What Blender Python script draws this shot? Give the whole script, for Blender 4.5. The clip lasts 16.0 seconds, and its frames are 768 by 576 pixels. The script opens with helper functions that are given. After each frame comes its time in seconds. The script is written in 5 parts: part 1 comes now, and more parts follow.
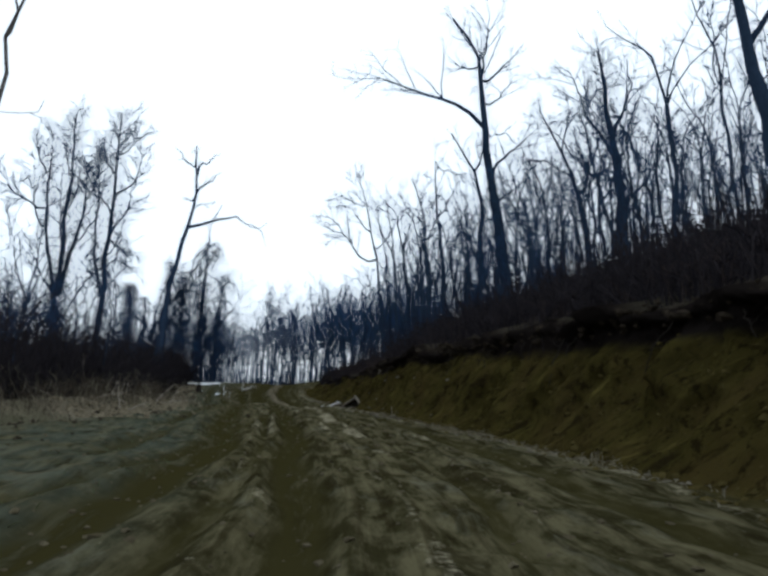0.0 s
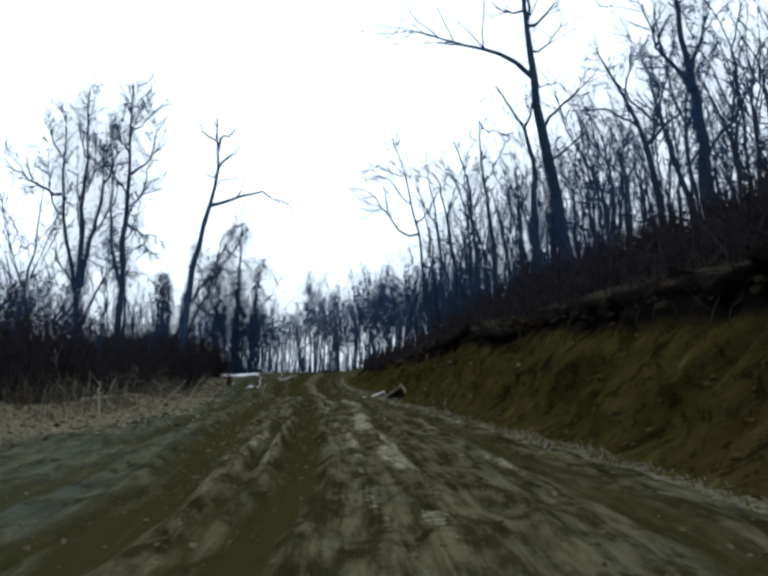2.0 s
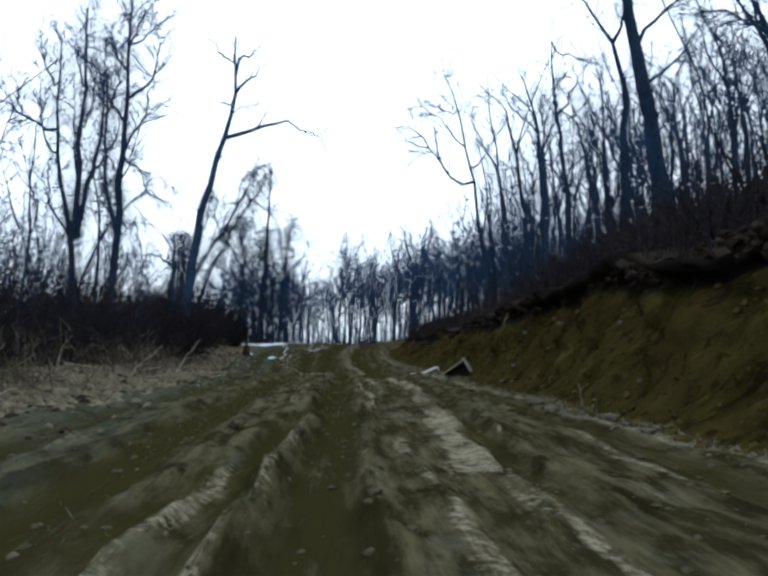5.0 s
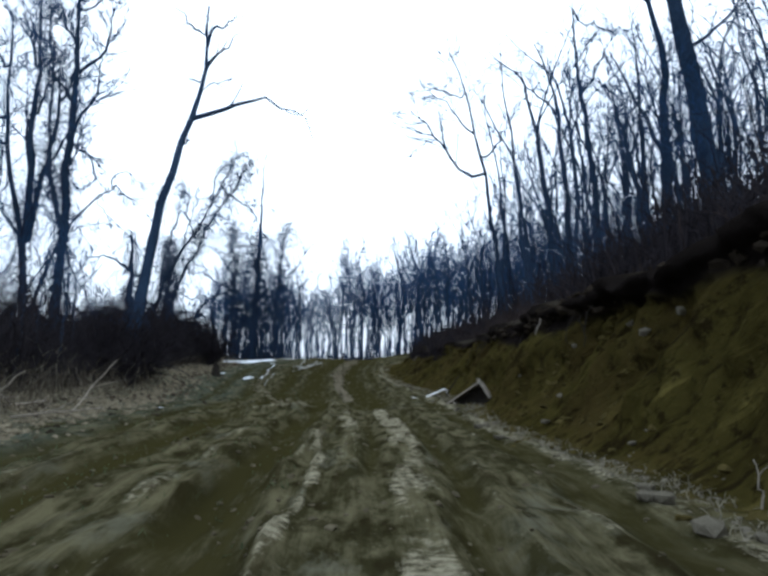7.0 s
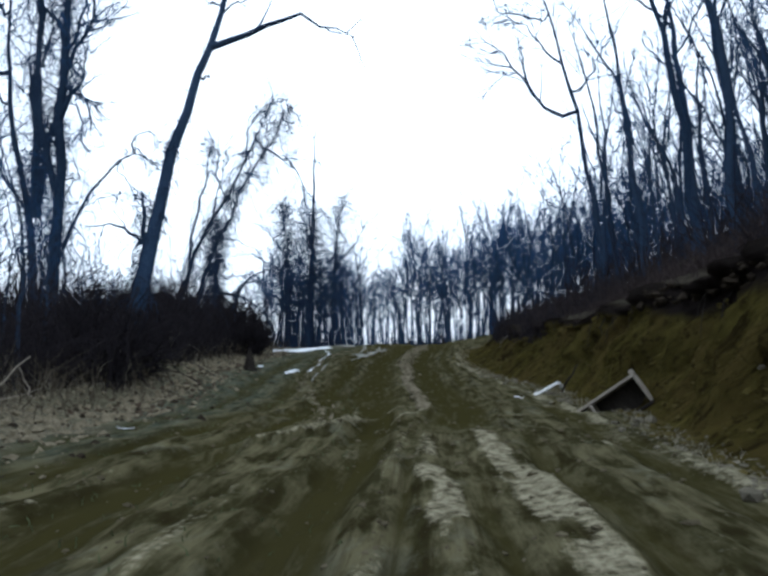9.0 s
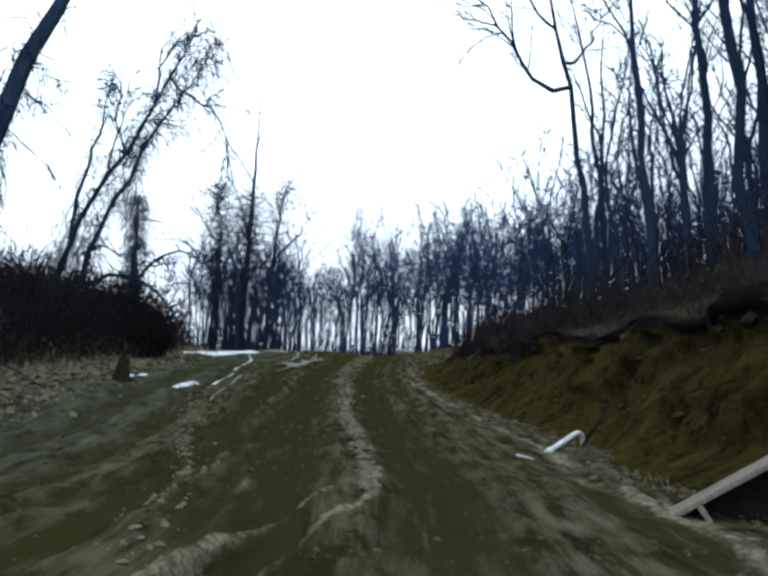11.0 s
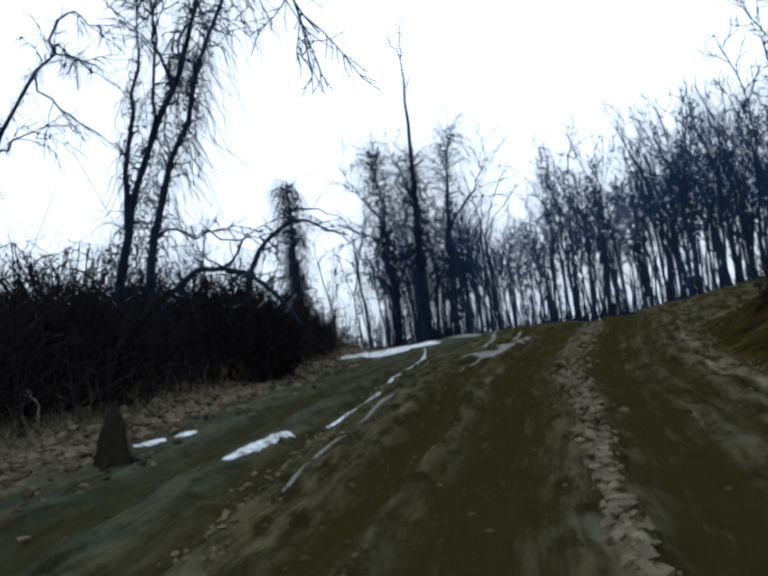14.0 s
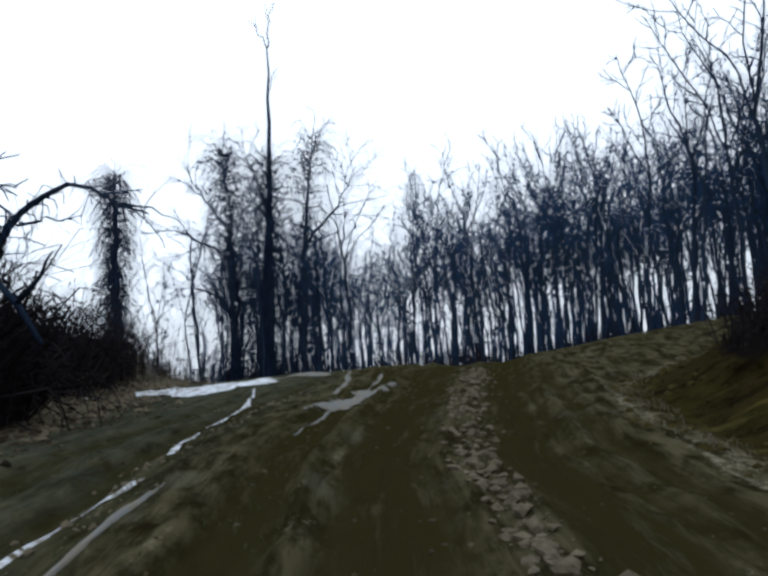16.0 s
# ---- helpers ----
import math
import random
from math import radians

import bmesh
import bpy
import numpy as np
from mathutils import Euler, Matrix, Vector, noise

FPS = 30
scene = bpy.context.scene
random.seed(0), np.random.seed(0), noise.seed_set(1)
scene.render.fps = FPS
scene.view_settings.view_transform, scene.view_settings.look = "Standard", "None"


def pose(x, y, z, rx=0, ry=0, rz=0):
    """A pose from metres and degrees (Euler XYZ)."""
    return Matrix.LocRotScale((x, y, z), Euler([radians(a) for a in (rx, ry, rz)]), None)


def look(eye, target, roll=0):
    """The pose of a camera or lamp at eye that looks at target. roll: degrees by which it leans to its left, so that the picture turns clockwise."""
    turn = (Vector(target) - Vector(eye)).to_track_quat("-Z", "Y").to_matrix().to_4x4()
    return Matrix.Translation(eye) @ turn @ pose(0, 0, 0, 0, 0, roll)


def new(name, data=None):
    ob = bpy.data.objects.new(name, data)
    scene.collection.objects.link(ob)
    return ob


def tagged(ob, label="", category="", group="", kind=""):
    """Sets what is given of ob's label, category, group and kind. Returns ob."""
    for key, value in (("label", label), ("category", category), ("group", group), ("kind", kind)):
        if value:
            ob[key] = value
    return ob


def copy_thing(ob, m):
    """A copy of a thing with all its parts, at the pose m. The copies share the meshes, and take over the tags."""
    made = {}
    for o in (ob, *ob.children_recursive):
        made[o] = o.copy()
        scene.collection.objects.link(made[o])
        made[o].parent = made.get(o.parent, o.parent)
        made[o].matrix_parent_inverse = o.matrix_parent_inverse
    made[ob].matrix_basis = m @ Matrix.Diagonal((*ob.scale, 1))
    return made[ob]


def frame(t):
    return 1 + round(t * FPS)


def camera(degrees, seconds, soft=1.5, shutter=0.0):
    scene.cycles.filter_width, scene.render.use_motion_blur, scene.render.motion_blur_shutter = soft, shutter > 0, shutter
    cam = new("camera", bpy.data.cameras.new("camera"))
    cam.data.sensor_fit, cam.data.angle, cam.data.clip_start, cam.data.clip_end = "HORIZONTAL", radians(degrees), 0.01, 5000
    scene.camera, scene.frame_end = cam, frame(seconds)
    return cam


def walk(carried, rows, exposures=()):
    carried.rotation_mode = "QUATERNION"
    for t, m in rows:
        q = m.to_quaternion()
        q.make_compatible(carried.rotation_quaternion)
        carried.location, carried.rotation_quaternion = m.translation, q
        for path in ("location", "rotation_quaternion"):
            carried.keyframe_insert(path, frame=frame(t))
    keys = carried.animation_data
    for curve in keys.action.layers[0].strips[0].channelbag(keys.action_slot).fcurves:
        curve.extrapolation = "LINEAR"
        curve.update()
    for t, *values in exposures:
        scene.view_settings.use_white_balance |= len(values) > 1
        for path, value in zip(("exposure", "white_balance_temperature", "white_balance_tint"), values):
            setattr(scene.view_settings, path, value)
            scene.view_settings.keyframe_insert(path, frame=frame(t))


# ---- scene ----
cam = camera(59.1, 16.0, soft=3.2)
PATH = [
    (0, (1.097, -1.237, 1.291), (1.157, 0.737, 1.609), 2.0),
    (0.5, (1.063, 0.343, 1.150), (1.008, 2.323, 1.430), 1.2),
    (1, (1.040, 1.603, 1.216), (1.055, 3.595, 1.393), 2.3),
    (1.5, (1.185, 3.091, 1.422), (1.079, 5.074, 1.660), -1.3),
    (2, (1.242, 4.809, 1.601), (1.173, 6.789, 1.869), 0.0),
    (2.5, (1.224, 6.525, 1.620), (1.080, 8.504, 1.874), -2.2),
    (3, (1.129, 8.347, 1.779), (1.005, 10.319, 2.087), -1.7),
    (3.2, (1.033, 9.044, 1.755), (0.873, 11.020, 2.017), -1.9),
    (5.3, (-0.195, 15.943, 1.447), (-0.365, 17.927, 1.640), 1.1),
    (5.5, (-0.189, 16.682, 1.453), (-0.363, 18.661, 1.686), -0.2),
    (6, (-0.139, 18.570, 1.465), (-0.305, 20.538, 1.778), 1.7),
    (6.5, (-0.223, 20.597, 1.664), (-0.257, 22.587, 1.861), -1.1),
    (7, (-0.139, 21.991, 1.717), (-0.336, 23.968, 1.949), 0.5),
    (7.5, (-0.402, 24.008, 1.754), (-0.676, 25.979, 1.956), 0.8),
    (8, (-0.689, 26.250, 1.775), (-1.024, 28.210, 1.996), -0.6),
    (8.5, (-1.032, 28.401, 1.772), (-1.506, 30.332, 1.991), -3.9),
    (9, (-1.604, 30.335, 1.813), (-1.986, 32.289, 2.002), -1.0),
    (9.5, (-1.975, 32.265, 1.982), (-2.273, 34.229, 2.215), -1.2),
    (10, (-2.374, 34.440, 2.060), (-2.646, 36.411, 2.263), -0.7),
    (10.2, (-2.528, 35.289, 2.064), (-2.784, 37.261, 2.281), 0.2),
    (12.3, (-3.247, 42.538, 2.062), (-3.527, 44.512, 2.215), 4.7),
    (12.5, (-3.432, 43.525, 2.089), (-3.831, 45.482, 2.200), 5.4),
    (13, (-3.986, 45.292, 2.167), (-4.430, 47.227, 2.415), 1.8),
    (13.5, (-4.460, 47.267, 2.226), (-5.000, 49.184, 2.410), -3.8),
    (14, (-4.970, 49.328, 2.332), (-5.756, 51.159, 2.501), -7.0),
    (14.5, (-5.577, 50.691, 2.342), (-6.212, 52.561, 2.659), -4.2),
    (15, (-6.031, 52.504, 2.355), (-6.495, 54.424, 2.669), -5.4),
    (15.5, (-6.431, 54.260, 2.422), (-6.906, 56.184, 2.684), -5.6),
    (16, (-6.828, 55.767, 2.523), (-7.198, 57.720, 2.748), -3.1),
]
EXPOSURES = [(0, -0.66, 5750, 1), (1, -0.66, 5730, 1), (1.5, -0.54, 5700, 1), (2.5, -0.33, 5650, 1), (5.5, -0.3, 5500, 1), (7, -0.05, 5400, 2), (10, -0.05, 5450, 2), (12.5, -0.2, 5650, -7), (13, -0.15, 5550, 0), (14, -0.6, 5600, 2), (15.5, -0.66, 5700, 3), (16, -0.66, 5750, 4)]
walk(cam, [(t, look(eye, target, roll)) for t, eye, target, roll in PATH], EXPOSURES)

# ---- light ----
world = bpy.data.worlds.new("overcast_sky")
scene.world = world
world.use_nodes = True
wn = world.node_tree
wn.nodes.clear()
SUN_UP, SUN_TURN = radians(38), radians(105)
sky = wn.nodes.new("ShaderNodeTexSky")
sky.sky_type, sky.sun_disc = "NISHITA", False
sky.sun_elevation, sky.sun_rotation = SUN_UP, SUN_TURN
sky.air_density, sky.dust_density, sky.ozone_density = 1.0, 3.0, 1.0
veil = wn.nodes.new("ShaderNodeMix")
veil.data_type = "RGBA"
veil.inputs[0].default_value = 0.86
veil.inputs[7].default_value = (13.5, 13.4, 13.9, 1)
wbg = wn.nodes.new("ShaderNodeBackground")
wbg.inputs[1].default_value = 0.155
wout = wn.nodes.new("ShaderNodeOutputWorld")
wn.links.new(sky.outputs[0], veil.inputs[6])
wn.links.new(veil.outputs[2], wbg.inputs[0])
wn.links.new(wbg.outputs[0], wout.inputs[0])

sun_data = bpy.data.lights.new("sun", "SUN")
sun_data.energy, sun_data.angle, sun_data.color = 0.5, radians(25), (1.0, 0.96, 0.88)
sun = new("sun", sun_data)
sun.matrix_world = look((0, 0, 60), (-math.sin(SUN_TURN) * 60, -math.cos(SUN_TURN) * 60, 60 - 60 * math.tan(SUN_UP)))


# ---- materials ----
class Nodes:
    """A small helper that strings shader nodes together."""

    def __init__(self, name):
        self.mat = bpy.data.materials.new(name)
        self.mat.use_nodes = True
        self.t = self.mat.node_tree
        self.bsdf = self.t.nodes["Principled BSDF"]
        self.bsdf.inputs["Specular IOR Level"].default_value = 0.0

    def put(self, socket, value):
        if isinstance(value, bpy.types.NodeSocket):
            self.t.links.new(value, socket)
        elif value is not None:
            socket.default_value = value

    def coords(self, scale=(1, 1, 1), kind="Object"):
        c, m = self.t.nodes.new("ShaderNodeTexCoord"), self.t.nodes.new("ShaderNodeMapping")
        m.inputs["Scale"].default_value = scale
        self.t.links.new(c.outputs[kind], m.inputs["Vector"])
        return m.outputs[0]

    def noise(self, scale, vector, detail=5, rough=0.6, warp=0.0):
        n = self.t.nodes.new("ShaderNodeTexNoise")
        n.inputs["Scale"].default_value, n.inputs["Detail"].default_value = scale, detail
        n.inputs["Roughness"].default_value, n.inputs["Distortion"].default_value = rough, warp
        self.put(n.inputs["Vector"], vector)
        return n.outputs[0]

    def ramp(self, value, low, high, a=0.0, b=1.0):
        r = self.t.nodes.new("ShaderNodeMapRange")
        self.put(r.inputs[0], value)
        for i, v in zip((1, 2, 3, 4), (low, high, a, b)):
            r.inputs[i].default_value = v
        return r.outputs[0]

    def math(self, op, a, b=None):
        m = self.t.nodes.new("ShaderNodeMath")
        m.operation, m.use_clamp = op, op != "MULTIPLY_ADD"
        self.put(m.inputs[0], a)
        self.put(m.inputs[1], b)
        return m.outputs[0]

    def mix(self, f, a, b):
        m = self.t.nodes.new("ShaderNodeMix")
        m.data_type = "RGBA"
        self.put(m.inputs[0], f)
        self.put(m.inputs[6], a if isinstance(a, bpy.types.NodeSocket) else (*a, 1))
        self.put(m.inputs[7], b if isinstance(b, bpy.types.NodeSocket) else (*b, 1))
        return m.outputs[2]

    def attribute(self, name):
        a = self.t.nodes.new("ShaderNodeAttribute")
        a.attribute_name = name
        return a.outputs["Fac"]

    def random(self):
        return self.t.nodes.new("ShaderNodeObjectInfo").outputs["Random"]

    def island(self):
        return self.t.nodes.new("ShaderNodeNewGeometry").outputs["Random Per Island"]

    def bump(self, height, strength=0.5, distance=0.03):
        b = self.t.nodes.new("ShaderNodeBump")
        b.inputs["Strength"].default_value, b.inputs["Distance"].default_value = strength, distance
        self.put(b.inputs["Height"], height)
        self.t.links.new(b.outputs[0], self.bsdf.inputs["Normal"])

    def done(self, colour, rough=0.9):
        self.put(self.bsdf.inputs["Base Color"], colour if isinstance(colour, bpy.types.NodeSocket) else (*colour, 1))
        self.put(self.bsdf.inputs["Roughness"], rough)
        return self.mat


def ground_material():
    n = Nodes("mud_clay_and_litter")
    plain = n.coords()
    lane = n.t.nodes.new("ShaderNodeAttribute")
    lane.attribute_name = "lane"
    along = n.t.nodes.new("ShaderNodeMapping")
    along.inputs["Scale"].default_value = (2.4, 0.30, 1.0)
    n.t.links.new(lane.outputs["Vector"], along.inputs["Vector"])
    fine, mid, big = n.noise(9, plain, 6, 0.7), n.noise(1.7, plain, 5), n.noise(0.22, plain, 3)
    streak = n.noise(1.5, along.outputs[0], 7, 0.70, 0.0)
    thin = n.t.nodes.new("ShaderNodeMapping")
    thin.inputs["Scale"].default_value = (5.0, 0.22, 1.0)
    n.t.links.new(lane.outputs["Vector"], thin.inputs["Vector"])
    tread = n.noise(1.3, thin.outputs[0], 6, 0.74, 0.1)
    drawn = n.t.nodes.new("ShaderNodeMapping")
    drawn.inputs["Scale"].default_value = (1.0, 0.36, 1.0)
    n.t.links.new(lane.outputs["Vector"], drawn.inputs["Vector"])
    clod = n.noise(3.4, drawn.outputs[0], 5, 0.62)
    tone = n.math("ADD", n.math("MULTIPLY", streak, 0.5), n.math("MULTIPLY", clod, 0.5))
    mud = n.mix(n.ramp(tone, 0.45, 0.57), (0.0235, 0.0215, 0.0100), (0.080, 0.0715, 0.0385))
    blot = n.noise(1.25, drawn.outputs[0], 7, 0.70, 0.3)
    mud = n.mix(n.ramp(blot, 0.55, 0.65, 0, 0.6), mud, (0.098, 0.094, 0.064))
    mud = n.mix(n.ramp(blot, 0.44, 0.37, 0, 0.75), mud, (0.0165, 0.0145, 0.0068))
    # edge shadow along the tread lines, painted as dark streaks
    mud = n.mix(n.ramp(tread, 0.50, 0.38, 0, 0.5), mud, (0.014, 0.0105, 0.0048))
    mud = n.mix(n.math("MULTIPLY", n.attribute("green"), n.ramp(mid, 0.30, 0.62, 0.05, 0.65)), mud, (0.050, 0.060, 0.048))
    # shade between clods, painted dark where the clod relief is low
    mud = n.mix(n.ramp(clod, 0.43, 0.34, 0, 0.7), mud, (0.013, 0.010, 0.0048))
    mud = n.mix(n.ramp(fine, 0.62, 0.74, 0, 0.5), mud, (0.140, 0.130, 0.088))
    crumbs = n.ramp(fine, 0.36, 0.60)
    dry = n.mix(crumbs, (0.044, 0.039, 0.022), (0.205, 0.184, 0.124))
    crust = n.math("ADD", n.math("MULTIPLY", tread, 0.50), n.math("MULTIPLY", fine, 0.50))
    crust = n.math("ADD", n.math("MULTIPLY", n.attribute("dry"), 0.42), n.math("MULTIPLY", crust, 0.90))
    colour = n.mix(n.ramp(crust, 0.62, 0.76), mud, dry)
    wet = n.attribute("wet")
    wet_f = n.math("MULTIPLY", wet, n.ramp(streak, 0.78, 0.52))
    colour = n.mix(wet_f, colour, (0.0245, 0.0216, 0.0080))
    clay = n.mix(n.ramp(mid, 0.3, 0.7), (0.022, 0.0178, 0.0055), (0.054, 0.0450, 0.0125))
    clay = n.mix(n.ramp(n.noise(0.55, plain, 4, 0.6), 0.46, 0.62, 0, 0.7), clay, (0.049, 0.0360, 0.0125))
    # dark pits drawn in colour only, the shade of small holes
    clay = n.mix(n.ramp(n.noise(3.2, plain, 7, 0.75), 0.535, 0.61, 0, 0.85), clay, (0.013, 0.0098, 0.0045))
    scrape = n.t.nodes.new("ShaderNodeAttribute")
    scrape.attribute_name = "cut"
    down = n.noise(1.9, scrape.outputs["Vector"], 7, 0.72, 0.5)
    # scrape hollows darkened, raised parts lightened: relief shading put into the colour
    clay = n.mix(n.ramp(down, 0.545, 0.62, 0, 0.85), clay, (0.012, 0.0092, 0.0044))
    clay = n.mix(n.ramp(down, 0.42, 0.34, 0, 0.55), clay, (0.080, 0.066, 0.019))
    clay = n.mix(n.ramp(fine, 0.60, 0.74, 0, 0.7), clay, (0.105, 0.088, 0.036))
    colour = n.mix(n.attribute("clay"), colour, clay)
    litter = n.mix(n.ramp(fine, 0.35, 0.62), (0.022, 0.0185, 0.012), (0.155, 0.134, 0.094))
    litter = n.mix(n.ramp(big, 0.45, 0.62, 0, 0.6), litter, (0.036, 0.040, 0.022))
    colour = n.mix(n.attribute("litter"), colour, litter)
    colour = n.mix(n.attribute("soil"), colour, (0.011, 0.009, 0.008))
    relief = n.math("ADD", n.math("MULTIPLY", fine, 0.30), n.math("MULTIPLY", clod, 0.45))
    relief = n.math("ADD", relief, n.math("MULTIPLY", tread, 0.10))
    face = n.math("ADD", n.math("MULTIPLY", fine, 0.55), n.ramp(down, 0.35, 0.65, 0.75, 0.0))
    relief = n.math("MULTIPLY", relief, n.ramp(wet_f, 0, 1, 1.0, 0.35))
    n.bump(n.mix(n.attribute("clay"), relief, face), 1.0, 0.12)
    return n.done(colour, 0.95)


def bark_material(name, dark, pale, scale=1.0):
    n = Nodes(name)
    grain = n.noise(7 * scale, n.coords((3, 3, 0.5)), 5, 0.65)
    patch = n.noise(0.8, n.coords((1, 1, 0.4)), 3)
    tone = n.math("ADD", n.ramp(grain, 0.3, 0.7, 0, 0.7), n.ramp(n.random(), 0, 1, 0, 0.3))
    colour = n.mix(tone, dark, pale)
    colour = n.mix(n.ramp(patch, 0.55, 0.75, 0, 0.5), colour, tuple(0.6 * v for v in dark))
    n.bump(grain, 0.6, 0.03)
    return n.done(colour, 0.95)


def fibre_material(name, dark, pale):
    n = Nodes(name)
    tone = n.noise(3, n.coords(), 3)
    colour = n.mix(n.math("ADD", n.math("MULTIPLY", tone, 0.4), n.math("MULTIPLY", n.island(), 0.6)), dark, pale)
    return n.done(colour, 0.95)


def snow_material(name="old_grainy_snow", clean=(0.70, 0.73, 0.78), low=0.44):
    n = Nodes(name)
    grain = n.noise(14, n.coords(), 5, 0.7)
    dirt = n.noise(5.0, n.coords(), 4)
    colour = n.mix(n.ramp(dirt, low, low + 0.2, 0, 0.9), clean, (0.20, 0.18, 0.145))
    n.bump(grain, 0.5, 0.02)
    return n.done(colour, 0.7)


def stone_material(name, a, b):
    n = Nodes(name)
    colour = n.mix(n.ramp(n.noise(6, n.coords(), 5), 0.3, 0.7), a, b)
    colour = n.mix(n.math("MULTIPLY", n.island(), 0.5), colour, tuple(0.5 * v for v in a))
    n.bump(n.noise(20, n.coords(), 4), 0.6, 0.02)
    return n.done(colour, 0.9)


GROUND = ground_material()
# the woods' blue haze is put into the bark and twig colours
BARK = bark_material("forest_bark_with_blue_haze", (0.009, 0.016, 0.030), (0.034, 0.052, 0.088))
BARK_TWIG = bark_material("twig_bark_with_blue_haze", (0.010, 0.026, 0.066), (0.038, 0.074, 0.155))
BARK_PALE = bark_material("pale_bark", (0.045, 0.043, 0.044), (0.14, 0.13, 0.12))
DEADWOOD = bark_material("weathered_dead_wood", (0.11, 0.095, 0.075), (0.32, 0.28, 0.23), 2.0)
# dark wood of stump and roots, also painted shade inside the box
ROTTEN_AND_SHADE = bark_material("rotten_wood_and_box_shade", (0.010, 0.009, 0.008), (0.035, 0.030, 0.025), 2.0)
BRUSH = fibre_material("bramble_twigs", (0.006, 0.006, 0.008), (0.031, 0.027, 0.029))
BRUSH_RED = fibre_material("reddish_brush_twigs", (0.010, 0.008, 0.008), (0.050, 0.039, 0.036))
BRUSH_TAN = fibre_material("tan_weed_stems", (0.030, 0.026, 0.019), (0.11, 0.092, 0.066))
# vines share the blue haze tint of the bark
VINE = fibre_material("vines_with_blue_haze", (0.008, 0.014, 0.028), (0.032, 0.046, 0.080))
STRAW = fibre_material("dry_straw_grass", (0.072, 0.064, 0.046), (0.25, 0.225, 0.165))
GREEN = fibre_material("short_winter_grass", (0.030, 0.042, 0.020), (0.075, 0.085, 0.042))
SNOW = snow_material()
SLUSH = snow_material("dirty_slush", (0.18, 0.185, 0.18), 0.40)
CLOD = stone_material("pale_mud_clods", (0.195, 0.168, 0.117), (0.072, 0.060, 0.037))
STONE = stone_material("grey_stones", (0.17, 0.152, 0.115), (0.065, 0.056, 0.038))
CLAYLUMP = stone_material("clay_lumps", (0.078, 0.063, 0.022), (0.026, 0.021, 0.008))
MUDLUMP = stone_material("mud_crumbs", (0.10, 0.086, 0.055), (0.035, 0.029, 0.016))
DARKLUMP = stone_material("dark_soil_lumps", (0.035, 0.028, 0.020), (0.014, 0.011, 0.009))
LEAF = stone_material("wet_brown_leaves", (0.080, 0.059, 0.041), (0.036, 0.027, 0.020))
PIPE = stone_material("white_painted_pipe", (0.80, 0.80, 0.78), (0.62, 0.61, 0.57))


# ---- the lie of the land ----
def lattice(seed):
    return np.random.RandomState(seed).rand(256, 256)


LATTICES = [lattice(s) for s in range(8)]


def wave(x, y, size, seed=0):
    """Smooth noise from 0 to 1 with lumps of that size in metres."""
    a, b = np.asarray(x, float) / size + 37.3 * seed, np.asarray(y, float) / size + 11.7 * seed
    i, j = np.floor(a).astype(int), np.floor(b).astype(int)
    u, v = a - i, b - j
    u, v = u * u * (3 - 2 * u), v * v * (3 - 2 * v)
    g = LATTICES[seed % 8]
    p, q = i % 256, j % 256
    p1, q1 = (i + 1) % 256, (j + 1) % 256
    return (g[p, q] * (1 - u) + g[p1, q] * u) * (1 - v) + (g[p, q1] * (1 - u) + g[p1, q1] * u) * v


def line(ys, xs):
    return lambda y: np.interp(y, ys, xs)


BANK_FOOT = line([-40, 0, 11, 16, 21, 25, 30, 35, 40, 43.4, 45, 46.9, 47.9, 52, 59, 63, 66, 69, 71, 73, 76, 80, 95], [7.6, 6.5, 5.6, 4.8, 3.9, 3.1, 2.3, 1.6, 0.95, 0.95, 1.1, 0.9, 0.25, 0.05, -2.0, -3.3, -4.0, -4.3, -4.0, -2.6, 0.8, 4.5, 8])
BANK_HIGH = line([-40, 20, 50, 58, 64, 68, 71, 73, 76, 80], [3.2, 3.0, 2.85, 2.2, 1.75, 1.4, 1.1, 0.8, 0.35, 0.0])
BANK_WIDE = line([-40, 52, 62, 74, 90], [1.7, 1.7, 1.9, 2.0, 2.6])
ROAD_HIGH = line([-40, 0, 9, 16, 25, 30, 42, 50, 56, 60, 66, 73, 79, 86, 100, 140, 260, 600], [0.1, 0.15, 0.25, 0.33, 0.46, 0.50, 0.47, 0.42, 0.60, 0.74, 1.15, 1.75, 2.25, 2.4, 2.0, 0.5, -4, -20])
RIDGE = line([-40, 0, 6, 9, 14, 21, 23, 33, 38.5, 47.7, 53, 55.6, 62, 66, 72, 80, 95], [1.2, 1.0, 0.95, 0.7, 0.3, -0.8, -1.1, -2.5, -3.2, -4.2, -5.3, -5.9, -6.9, -7.8, -8.2, -8.4, -8])
LEFT_EDGE = line([-40, 10, 24, 33, 45, 55, 65, 74, 90], [-8.5, -7.8, -7.2, -8.6, -11.3, -13.6, -15.8, -18.2, -21])


TRACKS, CRUSTS = [], []


def track(ys, ws, half, deep):
    """A wheel track: places along the way, metres right of the middle ridge there, half width, depth."""
    TRACKS.append((ys, ws, half, deep))


def crust(ys, ws, half, strength):
    """A dried ridge thrown up between the tracks, given the same way."""
    CRUSTS.append((ys, ws, half, strength))


